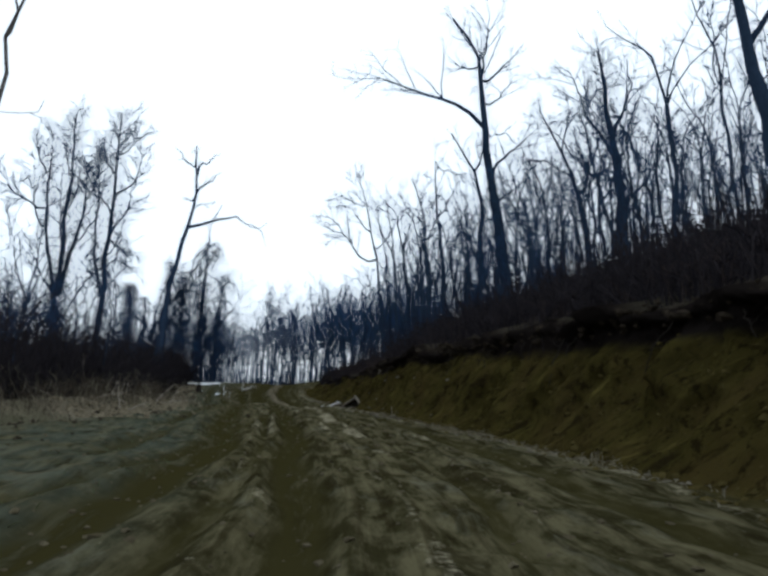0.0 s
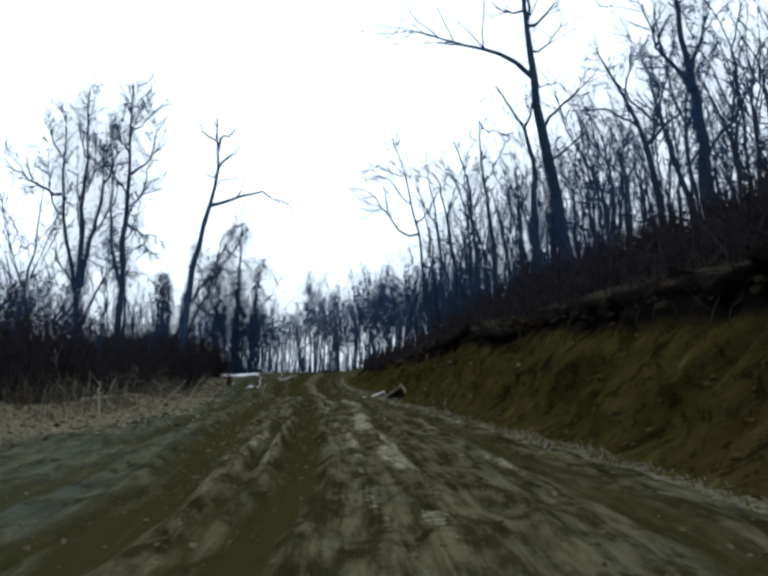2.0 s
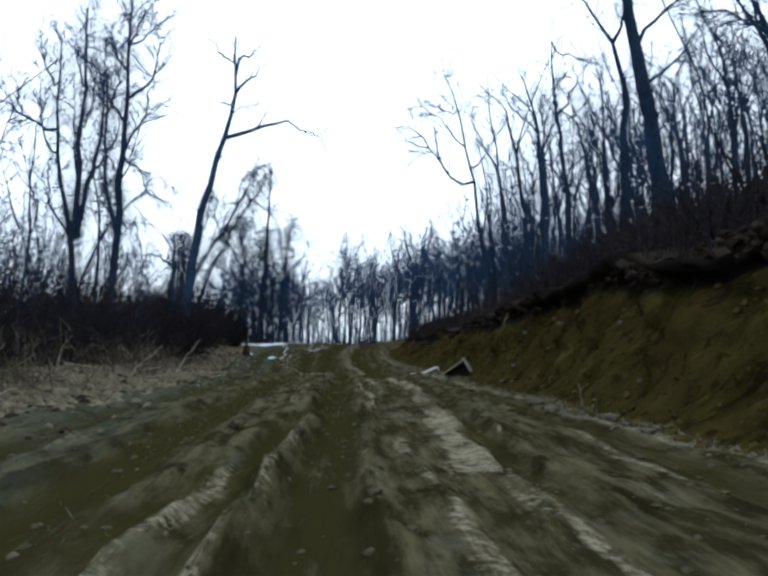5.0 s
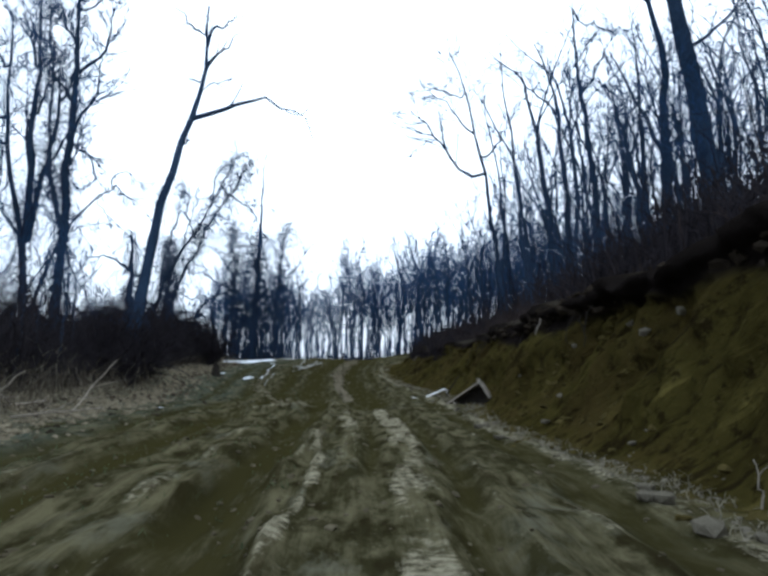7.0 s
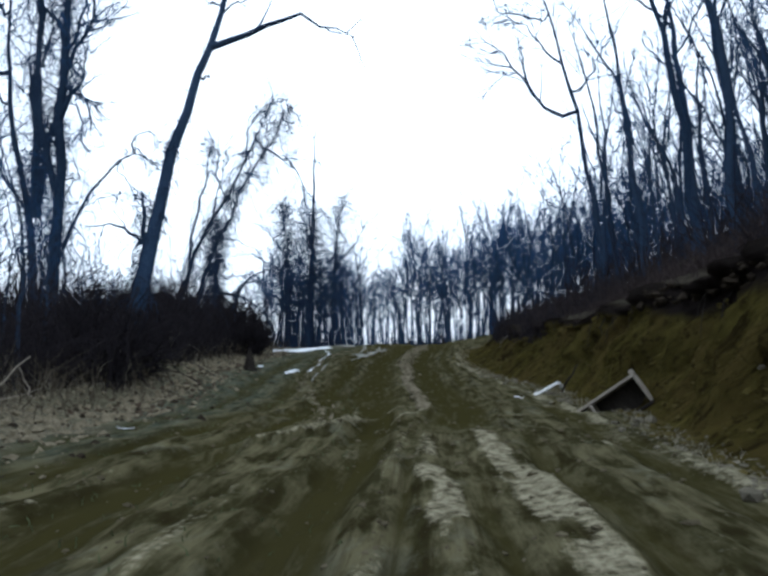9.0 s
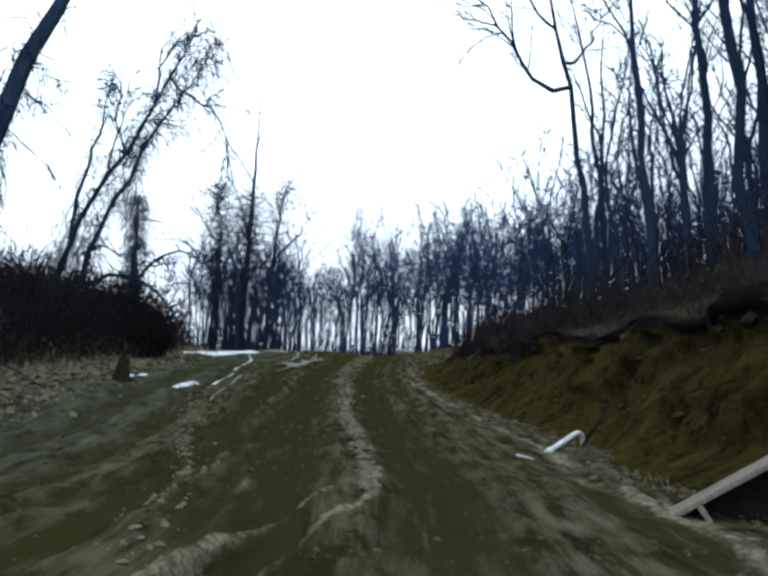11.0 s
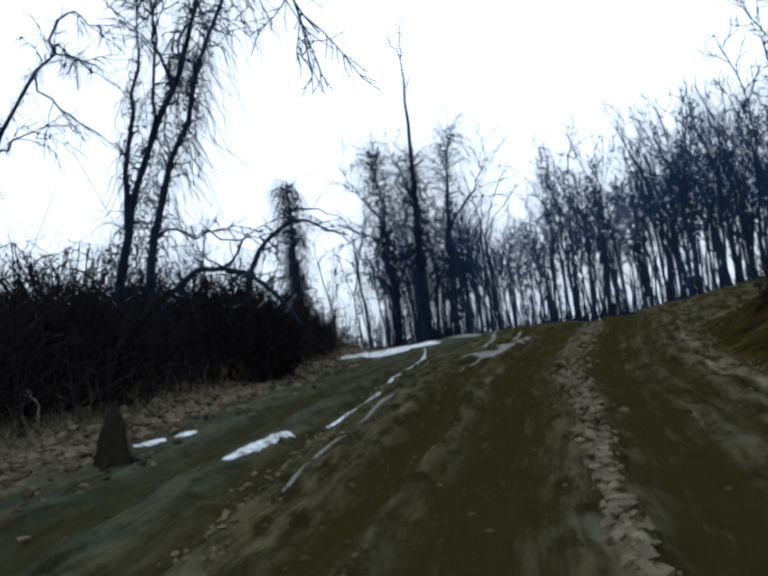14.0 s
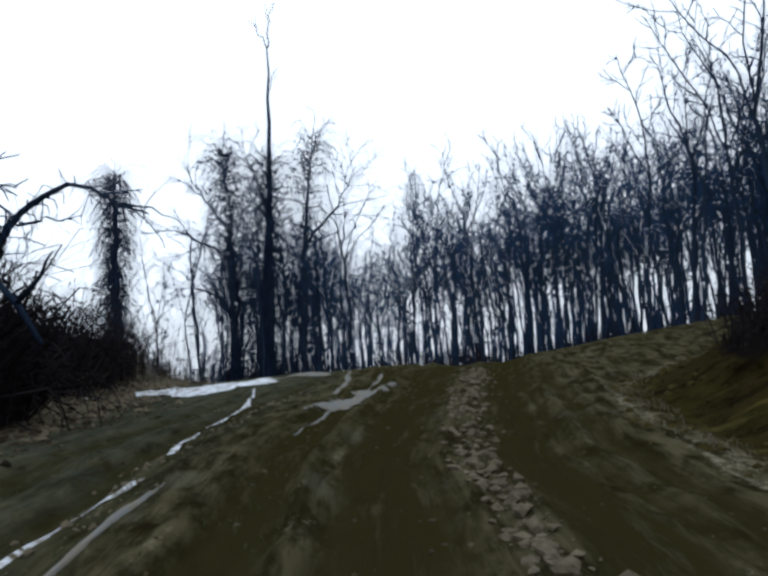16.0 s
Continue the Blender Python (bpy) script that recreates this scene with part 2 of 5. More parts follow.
track((-40, 6.0, 10.0, 14.6, 21.0, 25.5, 29.6, 34.0, 36.6, 39.0, 46.9), (-0.3, -0.42, -0.72, -0.49, -0.42, -0.30, -0.50, -0.45, -0.60, -0.38, -0.95), 0.34, 0.14)
track((41.5, 47.6, 60.4, 95), (0.8, 1.10, 1.15, 1.1), 0.68, 0.12)
track((42, 47, 60, 68, 95), (-1.0, -1.12, -1.22, -1.25, -1.3), 0.86, 0.12)
track((-40, 10.9, 18.6, 25.0), (-1.3, -1.20, -1.18, -1.05), 0.15, 0.08)
track((-40, 6.0, 11.9, 17.7, 34.6, 51.2, 95), (-2.6, -2.3, -1.95, -2.36, -2.45, -2.63, -2.8), 0.4, 0.11)
track((28, 33, 38), (1.05, 1.15, 1.0), 0.10, 0.06)
track((29, 35, 40), (0.25, 0.30, 0.30), 0.05, 0.06)
track((18.5, 21, 22.6, 25.4, 28, 30, 35.5, 38.8, 42), (1.45, 1.45, 1.47, 1.74, 1.86, 2.05, 2.10, 1.97, 1.95), 0.17, 0.09)
track((2, 8, 13), (1.45, 1.60, 1.80), 0.16, 0.07)
track((-40, 18.6, 51.2), (3.2, 3.22, 3.3), 0.3, 0.06)
track((8.9, 51.2, 88), (-3.67, -4.11, -5.0), 0.3, 0.08)
track((27.2, 75), (-5.48, -5.4), 0.28, 0.07)
track((-5, 33.5), (-4.4, 0.0), 0.2, 0.06)
track((33.5, 55.8), (-5.19, -1.28), 0.22, 0.07)
track((51.2, 80), (2.27, 2.2), 0.22, 0.06)
# the ridge between the wheels
crust((1, 5.7, 7.5, 10.6, 12.4, 14.5, 18.1, 22.0, 25.0), (0.7, 0.68, 0.60, 0.52, 0.44, 0.42, 0.50, 0.46, 0.40), 0.13, 0.8)
crust((18, 22.0, 25.4, 27.1, 29.0, 31.5, 34.2, 36.5), (-0.02, 0.03, 0.20, 0.23, 0.36, 0.33, 0.14, 0.1), 0.08, 1.0)
crust((27.5, 31.0, 33.3, 36.4, 39.0, 41.0, 42.5), (0.74, 0.70, 0.75, 0.63, 0.47, 0.41, 0.35), 0.17, 1.0)
crust((9, 12.4, 14.4, 18.0, 21.0, 22.8, 25.2, 28.0, 30.7, 33.3, 36.6, 39.0, 44.0), (1.0, 1.0, 0.98, 1.12, 1.15, 1.10, 1.30, 1.36, 1.52, 1.65, 1.50, 1.44, 1.2), 0.23, 1.0)
crust((50, 52.5, 54.8, 61.4, 67.2, 80), (0.10, 0.18, 0.18, 0.18, 0.18, 0.1), 0.17, 1.0)
crust((44, 47.5, 50, 53), (0.10, 0.13, 0.16, 0.18), 0.09, 0.75)
crust((37, 39, 42.5), (0.14, 0.12, 0.04), 0.08, 0.8)
# thinner rims and dried patches beside it
crust((19, 22, 25), (0.70, 0.72, 0.68), 0.17, 0.7)
crust((6.9, 15.0, 21.2, 29.2), (1.68, 2.17, 2.12, 2.55), 0.45, 0.35)
crust((3, 5.4, 8.5, 13.5, 16), (-0.5, -0.62, -0.95, -1.10, -1.1), 0.08, 0.65)
crust((5, 8.4, 11.7, 14.8, 19.3, 24.0), (-1.2, -1.26, -1.40, -1.45, -1.35, -1.3), 0.11, 0.75)
crust((12, 15.8, 18.5, 22.0, 26.0, 29), (-1.1, -1.06, -0.93, -0.80, -0.78, -0.9), 0.10, 0.75)
crust((26, 31, 36, 41), (-1.15, -1.25, -1.4, -1.3), 0.14, 0.5)
crust((19, 21.9, 23.6, 26.0, 32.0, 36.4, 38.6, 43), (1.68, 1.70, 1.74, 2.02, 2.40, 2.50, 2.52, 2.4), 0.06, 0.5)
crust((2, 5.7, 7.1, 10.5, 14), (1.80, 1.82, 1.80, 1.97, 2.1), 0.07, 0.65)
crust((-5, 6.0, 12.2, 19.0, 23.9, 35.7, 42.1), (2.5, 2.4, 2.58, 2.62, 2.80, 3.0, 2.9), 0.10, 0.65)
crust((37.0, 39.2, 40.4, 41.9, 44.2, 45.9, 48), (-3.3, -2.47, -1.78, -1.25, -0.90, -0.25, 0.5), 0.10, 0.9)
crust((37.8, 39.9, 42), (-0.55, -0.60, -0.65), 0.16, 1.0)
RIM = (43.2, 47.6, 50.1, 52.0, 54.3, 59.2, 62.3, 65.3, 76), (-1.65, -2.47, -2.99, -3.38, -3.76, -4.2, -4.22, -4.33, -4.45)
crust(*RIM, 0.14, 0.7)
crust((44.4, 47.9, 49.6, 54.8), (-1.27, -1.63, -1.87, -2.04), 0.1, 0.6)
crust((46.9, 49.6, 54.5, 58.1, 78), (1.9, 2.04, 2.66, 2.67, 3.3), 0.14, 0.7)
crust((54.8, 56.6, 65.8, 74), (1.83, 1.73, 1.54, 1.3), 0.12, 0.6)
crust((57.7, 62.3, 70.3, 78), (-2.06, -2.03, -1.74, -1.9), 0.16, 0.55)
crust((58.5, 66.2, 78), (-3.28, -3.38, -3.4), 0.12, 0.6)
crust((13.0, 25.1, 40.0), (-4.22, -3.02, -3.19), 0.2, 0.45)


def rut_shape(w, y):
    """Height, dryness and wetness across the tracks, w metres right of the ridge between the wheels."""
    w, y = np.broadcast_arrays(np.asarray(w, float), np.asarray(y, float))
    lump = 0.55 * wave(w, y, 0.75, 2) + 0.45 * wave(w, y, 0.31, 6)
    h, dry, wet = 0 * w, 0 * w, 0 * w
    for k, (ys, ws, half, deep) in enumerate(TRACKS):
        on = np.clip((y - ys[0]) / 3, 0, 1) * np.clip((ys[-1] - y) / 3, 0, 1)
        d = w - np.interp(y, ys, ws) - 0.14 * (wave(y * 0 + k, y, 3.4, k) - 0.5) - 0.10 * (wave(w * 0 + 3 * k, y, 1.3, k + 1) - 0.5)
        bed = np.exp(-(d / half) ** 4)
        rim = np.exp(-((np.abs(d) - half - 0.13) / 0.11) ** 2)
        h = h - on * deep * bed + on * deep * 0.42 * rim * (0.3 + 1.4 * lump)
        wet = wet + on * bed * (1.0 if deep > 0.1 else 0.75)
        dry = dry + on * 0.22 * rim
    for k, (ys, ws, half, strong) in enumerate(CRUSTS):
        on = np.clip((y - ys[0]) / 2.5, 0, 1) * np.clip((ys[-1] - y) / 2.5, 0, 1)
        d = w - np.interp(y, ys, ws) - 0.08 * (wave(y * 0 + k, y, 1.9, k + 3) - 0.5)
        ragged = half * np.interp(y, [40, 46], [1, 0.6]) * (0.55 + 0.5 * wave(np.sign(d) * 4 + k, y, 1.2, k) + 0.5 * wave(w, y, 0.45, k + 2))
        top = np.exp(-(d / ragged) ** 4)
        h = h + on * strong * 0.05 * top * (0.3 + 1.4 * lump)
        dry = np.maximum(dry, on * strong * top * np.clip(0.1 + 1.5 * wave(y * 0 + 5 * k, y, 1.7, k), 0, 1) * np.interp(y, [4, 14, 20, 40, 46], [0.6, 0.7, 1, 1, 0.72]))
        wet = wet * (1 - 0.8 * on * top)
    patch = np.clip(0.2 + 1.3 * wave(w, y * 0.22, 0.17, 6), 0.2, 1.1)
    return h, np.clip(dry * patch, 0, 1), np.clip(wet, 0, 1)


def hill_rise(v, y):
    """The wooded slope, v metres behind the bank's lip."""
    v = np.maximum(v, 0)
    rise = 0.36 * np.minimum(v, 26) + 0.16 * np.clip(v - 26, 0, 120)
    return rise * np.interp(y, [0, 80, 140, 300], [1, 1, 0.7, 0.3]) + 0.25 * (wave(v, y, 2.2, 3) - 0.5) * np.minimum(v, 1)


def land(x, y):
    """Height of the ground at a place (the bank's face as a plain ramp)."""
    x, y = np.asarray(x, float), np.asarray(y, float)
    u = x - BANK_FOOT(y)
    h, _, _ = rut_shape(x - RIDGE(y), y)
    bar = np.abs(x - np.interp(y, [39.2, 40.4, 41.9, 44.2, 45.9], [-5.75, -5.2, -4.85, -4.7, -4.25])) + 3 * np.maximum(np.abs(y - 42.5) - 3.5, 0)
    h = h + 0.12 * np.exp(-(bar / 0.20) ** 2)
    fade = np.clip((x - LEFT_EDGE(y)) / 2.0, 0, 1) * np.clip(-u / 0.8, 0, 1) * np.clip((120 - y) / 30, 0, 1)
    z = ROAD_HIGH(y) + h * fade + 0.10 * (wave(x, y, 1.1, 4) - 0.5) + 0.065 * (wave(x, y * 0.7, 0.38, 5) - 0.5)
    z = z + np.interp(y, [62, 78, 100, 150], [0, 0.14, 0.14, 0]) * np.clip(np.minimum(x, BANK_FOOT(y)) + 8, 0, 12)
    z = z - np.interp(y, [76, 88, 120], [0, 0.11, 0.05]) * np.clip(-12 - x, 0, 9)
    z = z + 0.6 * np.interp(y, [46, 53, 62, 72], [0, 1, 1, 0.2]) * np.clip((-9 - x) / 3.4, 0, 1.2)
    left = np.maximum(LEFT_EDGE(y) - x, 0)
    z = z + 0.45 * np.clip(left / 1.5, 0, 1) - 0.07 * np.clip(left - 3, 0, 60) - 0.02 * np.clip(left - 63, 0, 400)
    high = BANK_HIGH(y)
    wide = BANK_WIDE(y)
    z = z + high * np.clip(u / wide, 0, 1) + hill_rise(u - wide, y)
    return z


def make_ground():
    ys = np.concatenate([np.linspace(-900, -60, 8), np.linspace(-45, -9, 18), np.arange(-8, -1, 0.17), np.arange(-1, 82, 0.10), np.arange(82, 110, 0.8), np.linspace(112, 300, 34), np.linspace(330, 2500, 12)])
    u_road = np.concatenate([-np.geomspace(2400, 34, 16), -np.arange(32, 19, -0.6), -np.arange(19, 13, -0.2), -np.arange(13, 0.05, -0.085)])
    # the bank's face: across and up as shares of 1.7 m and of its height, the lip leaning out over the clay
    face_u = np.array([0.02, 0.10, 0.19, 0.27, 0.34, 0.41, 0.48, 0.54, 0.60, 0.66, 0.71, 0.76, 0.81, 0.86, 0.90, 0.925, 0.935, 0.90, 0.83, 0.80, 0.83, 0.90, 1.0])
    face_v = np.array([0.02, 0.06, 0.11, 0.17, 0.24, 0.31, 0.38, 0.45, 0.51, 0.57, 0.63, 0.68, 0.73, 0.78, 0.82, 0.85, 0.875, 0.89, 0.905, 0.94, 0.97, 0.99, 1.0])
    u_top = np.concatenate([1.7 + np.arange(0.2, 7, 0.3), np.arange(8.8, 40, 1.4), np.geomspace(42, 2400, 16)])
    nr, nb, nt = len(u_road), len(face_u), len(u_top)
    X, Z, Y = [], [], []
    A = {k: [] for k in ("dry", "wet", "clay", "soil", "litter", "green")}
    lane, cut = [], []
    flush = np.maximum.accumulate(np.where(face_v < 0.88, face_u, 0.935 + (face_v - 0.88) * 0.5))
    for y in ys:
        hang = float(np.interp(y, [46, 56], [1.0, 0.0]))
        foot, high, wide = float(BANK_FOOT(y)), float(BANK_HIGH(y)), float(BANK_WIDE(y))
        base = float(land(foot - 0.02, y))
        xr = foot + u_road
        zr = land(xr, y)
        s = np.arange(nb)
        rough = (wave(s * 0.17, np.full(nb, y + 0.35 * s * 0.17), 1.3, 6) - 0.5) * 0.62 + (wave(s * 0.17, np.full(nb, y), 0.42, 7) - 0.5) * 0.30 + (wave(s * 0.17, np.full(nb, y), 0.2, 3) - 0.5) * 0.22
        slant = y + 0.7 * high * face_v
        gully = (np.maximum(0, wave(0.5 * s * 0.17, slant, 0.75, 5) - 0.55) * 1.0 + (wave(0.6 * s * 0.17, slant, 0.3, 1) - 0.5) * 0.26) * np.sin(np.pi * face_v)
        lip = ((float(wave(8.0, y, 1.6, 6)) - 0.5) * 0.9 + (float(wave(9.0, y, 0.5, 4)) - 0.5) * 0.45) * np.clip((face_v - 0.8) * 6, 0, 1)
        edge = np.minimum(s / 3, 1) * np.clip(high / 2, 0, 1)
        xb = foot + wide * (hang * face_u + (1 - hang) * flush) + (rough + gully - lip) * edge
        sag = (0.75 * (float(wave(8.0, y, 2.1, 2)) - 0.5) + 0.35 * (float(wave(3.0, y, 0.7, 5)) - 0.5)) * np.clip(high / 2, 0, 1)
        zb = base + high * face_v + 0.15 * rough * edge + sag * np.clip((face_v - 0.7) / 0.3, 0, 1)
        xt = foot + wide - 1.7 + u_top
        zt = base + high + hill_rise(u_top - 1.7, y) + sag * np.exp(-(u_top - 1.7) / 1.4)
        X.append(np.concatenate([xr, xb, xt]))
        Z.append(np.concatenate([zr, zb, zt]))
        Y.append(np.full(nr + nb + nt, y))
        _, dry, wet = rut_shape(xr - RIDGE(y), y)
        bar = np.abs((xr + 5.3) - 0.263 * (y - 40.3)) + 3 * max(abs(y - 43.2) - 2.9, 0)
        dry = np.maximum(dry, 0.9 * np.exp(-(bar / 0.08) ** 2))
        near = np.clip((xr - LEFT_EDGE(y)) / 1.2 + 1.2 * (wave(xr, np.full(nr, y), 0.8, 3) - 0.5), 0, 1)
        edge_dry = 0.75 * (0.3 + 0.9 * wave(xr, np.full(nr, y), 0.4, 2)) * np.exp(-((u_road + np.interp(y, [38, 42, 48, 54, 60, 66], [0.6, 1.2, 1.2, 1.2, 0.7, 0.5])) / 0.30) ** 2)
        far = np.clip((y - 84) / 14, 0, 1)
        lane.append(np.stack([X[-1] - RIDGE(y), Y[-1], 0 * Y[-1]], -1))
        cut.append(np.stack([Y[-1] + 0.7 * Z[-1], 0.42 * Z[-1], 0 * Y[-1]], -1))
        pad = lambda r, b, t: np.concatenate([r, np.full(nb, b) if np.isscalar(b) else b, np.full(nt, t) if np.isscalar(t) else t])
        A["dry"].append(pad(np.clip(dry + edge_dry, 0, 1) * near * (1 - far), 0, 0))
        A["wet"].append(pad(wet * near * (1 - far), 0, 0))
        stand = np.clip(high / 1.2, 0, 1)
        A["green"].append(pad(np.clip((np.interp(y, [0, 22, 38, 60], [-1.0, -2.2, -4.0, -3.6]) - (xr - RIDGE(y))) / 1.4, 0, 1), 0, 0))
        A["clay"].append(pad(np.clip((u_road + 0.7) / 0.7, 0, 1) * stand, stand, 0))
        # near-black towards the top of the face
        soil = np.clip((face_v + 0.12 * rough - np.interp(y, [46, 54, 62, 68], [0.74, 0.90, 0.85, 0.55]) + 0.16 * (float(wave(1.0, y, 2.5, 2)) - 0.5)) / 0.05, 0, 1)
        # near-black in patches over the far end of the face
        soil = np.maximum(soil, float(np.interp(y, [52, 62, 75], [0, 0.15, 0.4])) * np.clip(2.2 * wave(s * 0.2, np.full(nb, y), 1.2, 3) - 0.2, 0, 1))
        # behind the lip the near-black thins out over some 8 m
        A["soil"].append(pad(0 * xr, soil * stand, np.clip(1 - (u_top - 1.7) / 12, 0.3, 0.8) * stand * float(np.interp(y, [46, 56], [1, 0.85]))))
        A["litter"].append(pad(np.clip(1 - near + far, 0, 1), 1 - stand, 1))
    X, Y, Z = np.array(X), np.array(Y), np.array(Z)
    rows, cols = X.shape
    verts = np.stack([X, Y, Z], -1).reshape(-1, 3)
    i = (np.arange(rows - 1)[:, None] * cols + np.arange(cols - 1)).reshape(-1)
    faces = np.stack([i, i + 1, i + cols + 1, i + cols], -1)
    me = bpy.data.meshes.new("ground")
    me.from_pydata(verts.tolist(), [], faces.tolist())
    for k, v in A.items():
        me.attributes.new(k, "FLOAT", "POINT").data.foreach_set("value", np.array(v, np.float32).reshape(-1))
    me.attributes.new("lane", "FLOAT_VECTOR", "POINT").data.foreach_set("vector", np.array(lane, np.float32).reshape(-1))
    me.attributes.new("cut", "FLOAT_VECTOR", "POINT").data.foreach_set("vector", np.array(cut, np.float32).reshape(-1))
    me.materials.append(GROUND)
    me.shade_smooth()
    ob = tagged(new("ground", me), "rutted wet mud track under a steep cut clay bank", "ground", kind="structure")
    return ob


ground = make_ground()


# ---- building blocks ----
class Tubes:
    """Gathers round, tapering lengths into one mesh."""

    def __init__(self):
        self.v, self.f, self.n = [], [], 0

    def add(self, pts, radii, k=5, cap=False):
        pts, radii = np.asarray(pts, float), np.asarray(radii, float)
        tan = np.gradient(pts, axis=0)
        tan /= np.linalg.norm(tan, axis=1)[:, None] + 1e-9
        ref = np.array([0.31, 0.95, 0.05]) if abs(tan[0][2]) > 0.6 else np.array([0.0, 0.0, 1.0])
        a = np.cross(tan, ref)
        a /= np.linalg.norm(a, axis=1)[:, None] + 1e-9
        b = np.cross(tan, a)
        th = np.arange(k) * 2 * np.pi / k
        ring = pts[:, None] + radii[:, None, None] * (np.cos(th)[None, :, None] * a[:, None] + np.sin(th)[None, :, None] * b[:, None])
        n, m = len(pts), self.n
        self.v.extend(ring.reshape(-1, 3).tolist())
        for s in range(n - 1):
            for q in range(k):
                q1 = (q + 1) % k
                self.f.append((m + s * k + q, m + s * k + q1, m + (s + 1) * k + q1, m + (s + 1) * k + q))
        if cap:
            self.f.append(tuple(m + q for q in range(k))[::-1])
            self.f.append(tuple(m + (n - 1) * k + q for q in range(k)))
        self.n += n * k

    def mesh(self, name, material):
        me = bpy.data.meshes.new(name)
        me.from_pydata(self.v, [], self.f)
        me.materials.append(material)
        me.shade_smooth()
        return me


def part(name, me, parent, label=""):
    ob = new(name, me)
    ob.parent = parent
    if label:
        ob["label"] = label
    if name in ("twig_spray", "vine_tangle", "crown"):
        ob["kind"] = "stuff"
    return ob


def curve(pts, n):
    """A smooth line through a few points."""
    pts = np.asarray(pts, float)
    s = np.concatenate([[0], np.cumsum(np.linalg.norm(np.diff(pts, axis=0), axis=1))])
    at = np.linspace(0, s[-1], n)
    out = np.stack([np.interp(at, s, pts[:, i]) for i in range(3)], -1)
    for _ in range(2):
        out[1:-1] = 0.5 * out[1:-1] + 0.25 * (out[:-2] + out[2:])
    return out


def shoot(rng, p, d, length, n, up=0.0, wobble=0.15):
    """A wandering twig from p along d."""
    d = np.array(d, float)
    d /= np.linalg.norm(d)
    pts, step = [np.array(p, float)], length / n
    for _ in range(n):
        d = d + rng.normal(0, wobble, 3) + np.array([0, 0, up])
        d /= np.linalg.norm(d)
        pts.append(pts[-1] + d * step)
    return np.array(pts)


def aside(rng, tangent, angle):
    """A direction at that angle from the tangent, to a random side."""
    t = tangent / (np.linalg.norm(tangent) + 1e-9)
    r = rng.normal(0, 1, 3)
    r -= t * r.dot(t)
    r /= np.linalg.norm(r) + 1e-9
    return t * math.cos(angle) + r * math.sin(angle)


def clothe(rng, tubes, pts, r, level, density=1.0, up=0.06, droop=0.0, size=1.0, thick=1.0):
    """Side branches and twigs along a limb."""
    length = np.linalg.norm(np.diff(pts, axis=0), axis=1).sum()
    count = max(2, int(density * (2.0 + length * (0.9 if level == 1 else 1.7))))
    for _ in range(count):
        f = rng.uniform(0.25, 1.0)
        k = min(int(f * (len(pts) - 1)), len(pts) - 2)
        p = pts[k] + (pts[k + 1] - pts[k]) * (f * (len(pts) - 1) - k)
        d = aside(rng, pts[k + 1] - pts[k], radians(rng.uniform(24, 58)))
        if level == 1:
            l = size * rng.uniform(0.25, 0.55) * length * (1.15 - 0.5 * f)
            q = shoot(rng, p, d, l, 4, up - droop, 0.15)
            r1 = max(0.5 * r * (1 - 0.6 * f), 0.024)
            tubes.add(q, thick * np.linspace(r1, 0.014, 5), 3)
            clothe(rng, tubes, q, r1, 2, density, up, droop, size, thick)
        else:
            l = size * rng.uniform(0.35, 0.95) * (0.5 + 0.22 * length)
            q = shoot(rng, p, d, l, 2, up - droop, 0.2)
            tubes.add(q, thick * np.linspace(0.017, 0.010, 3), 3)


def vines_on(rng, pts, r, count, hang=1.5, spread=0.5, thick=1.0):
    """Vines that wrap a stem and hang from it."""
    t = Tubes()
    for _ in range(count):
        f = rng.uniform(0, 1) * (len(pts) - 1.001)
        k = int(f)
        p = pts[k] + (pts[k + 1] - pts[k]) * (f - k)
        out = rng.normal(0, 1, 3) * np.array([1, 1, 0.3])
        out /= np.linalg.norm(out)
        start = p + out * r * 0.7
        q = shoot(rng, start, out * 0.8 + np.array([0, 0, rng.uniform(-0.2, 0.9)]), rng.uniform(0.4, 1.0) * spread, 2, 0, 0.3)
        tail = shoot(rng, q[-1], (q[-1] - q[-2]) + np.array([0, 0, -0.3]), rng.uniform(0.3, 1.0) * hang, 3, -0.5, 0.42)
        t.add(np.concatenate([q, tail[1:]]), thick * np.linspace(rng.uniform(0.009, 0.024), 0.006, 6), 3)
    return t


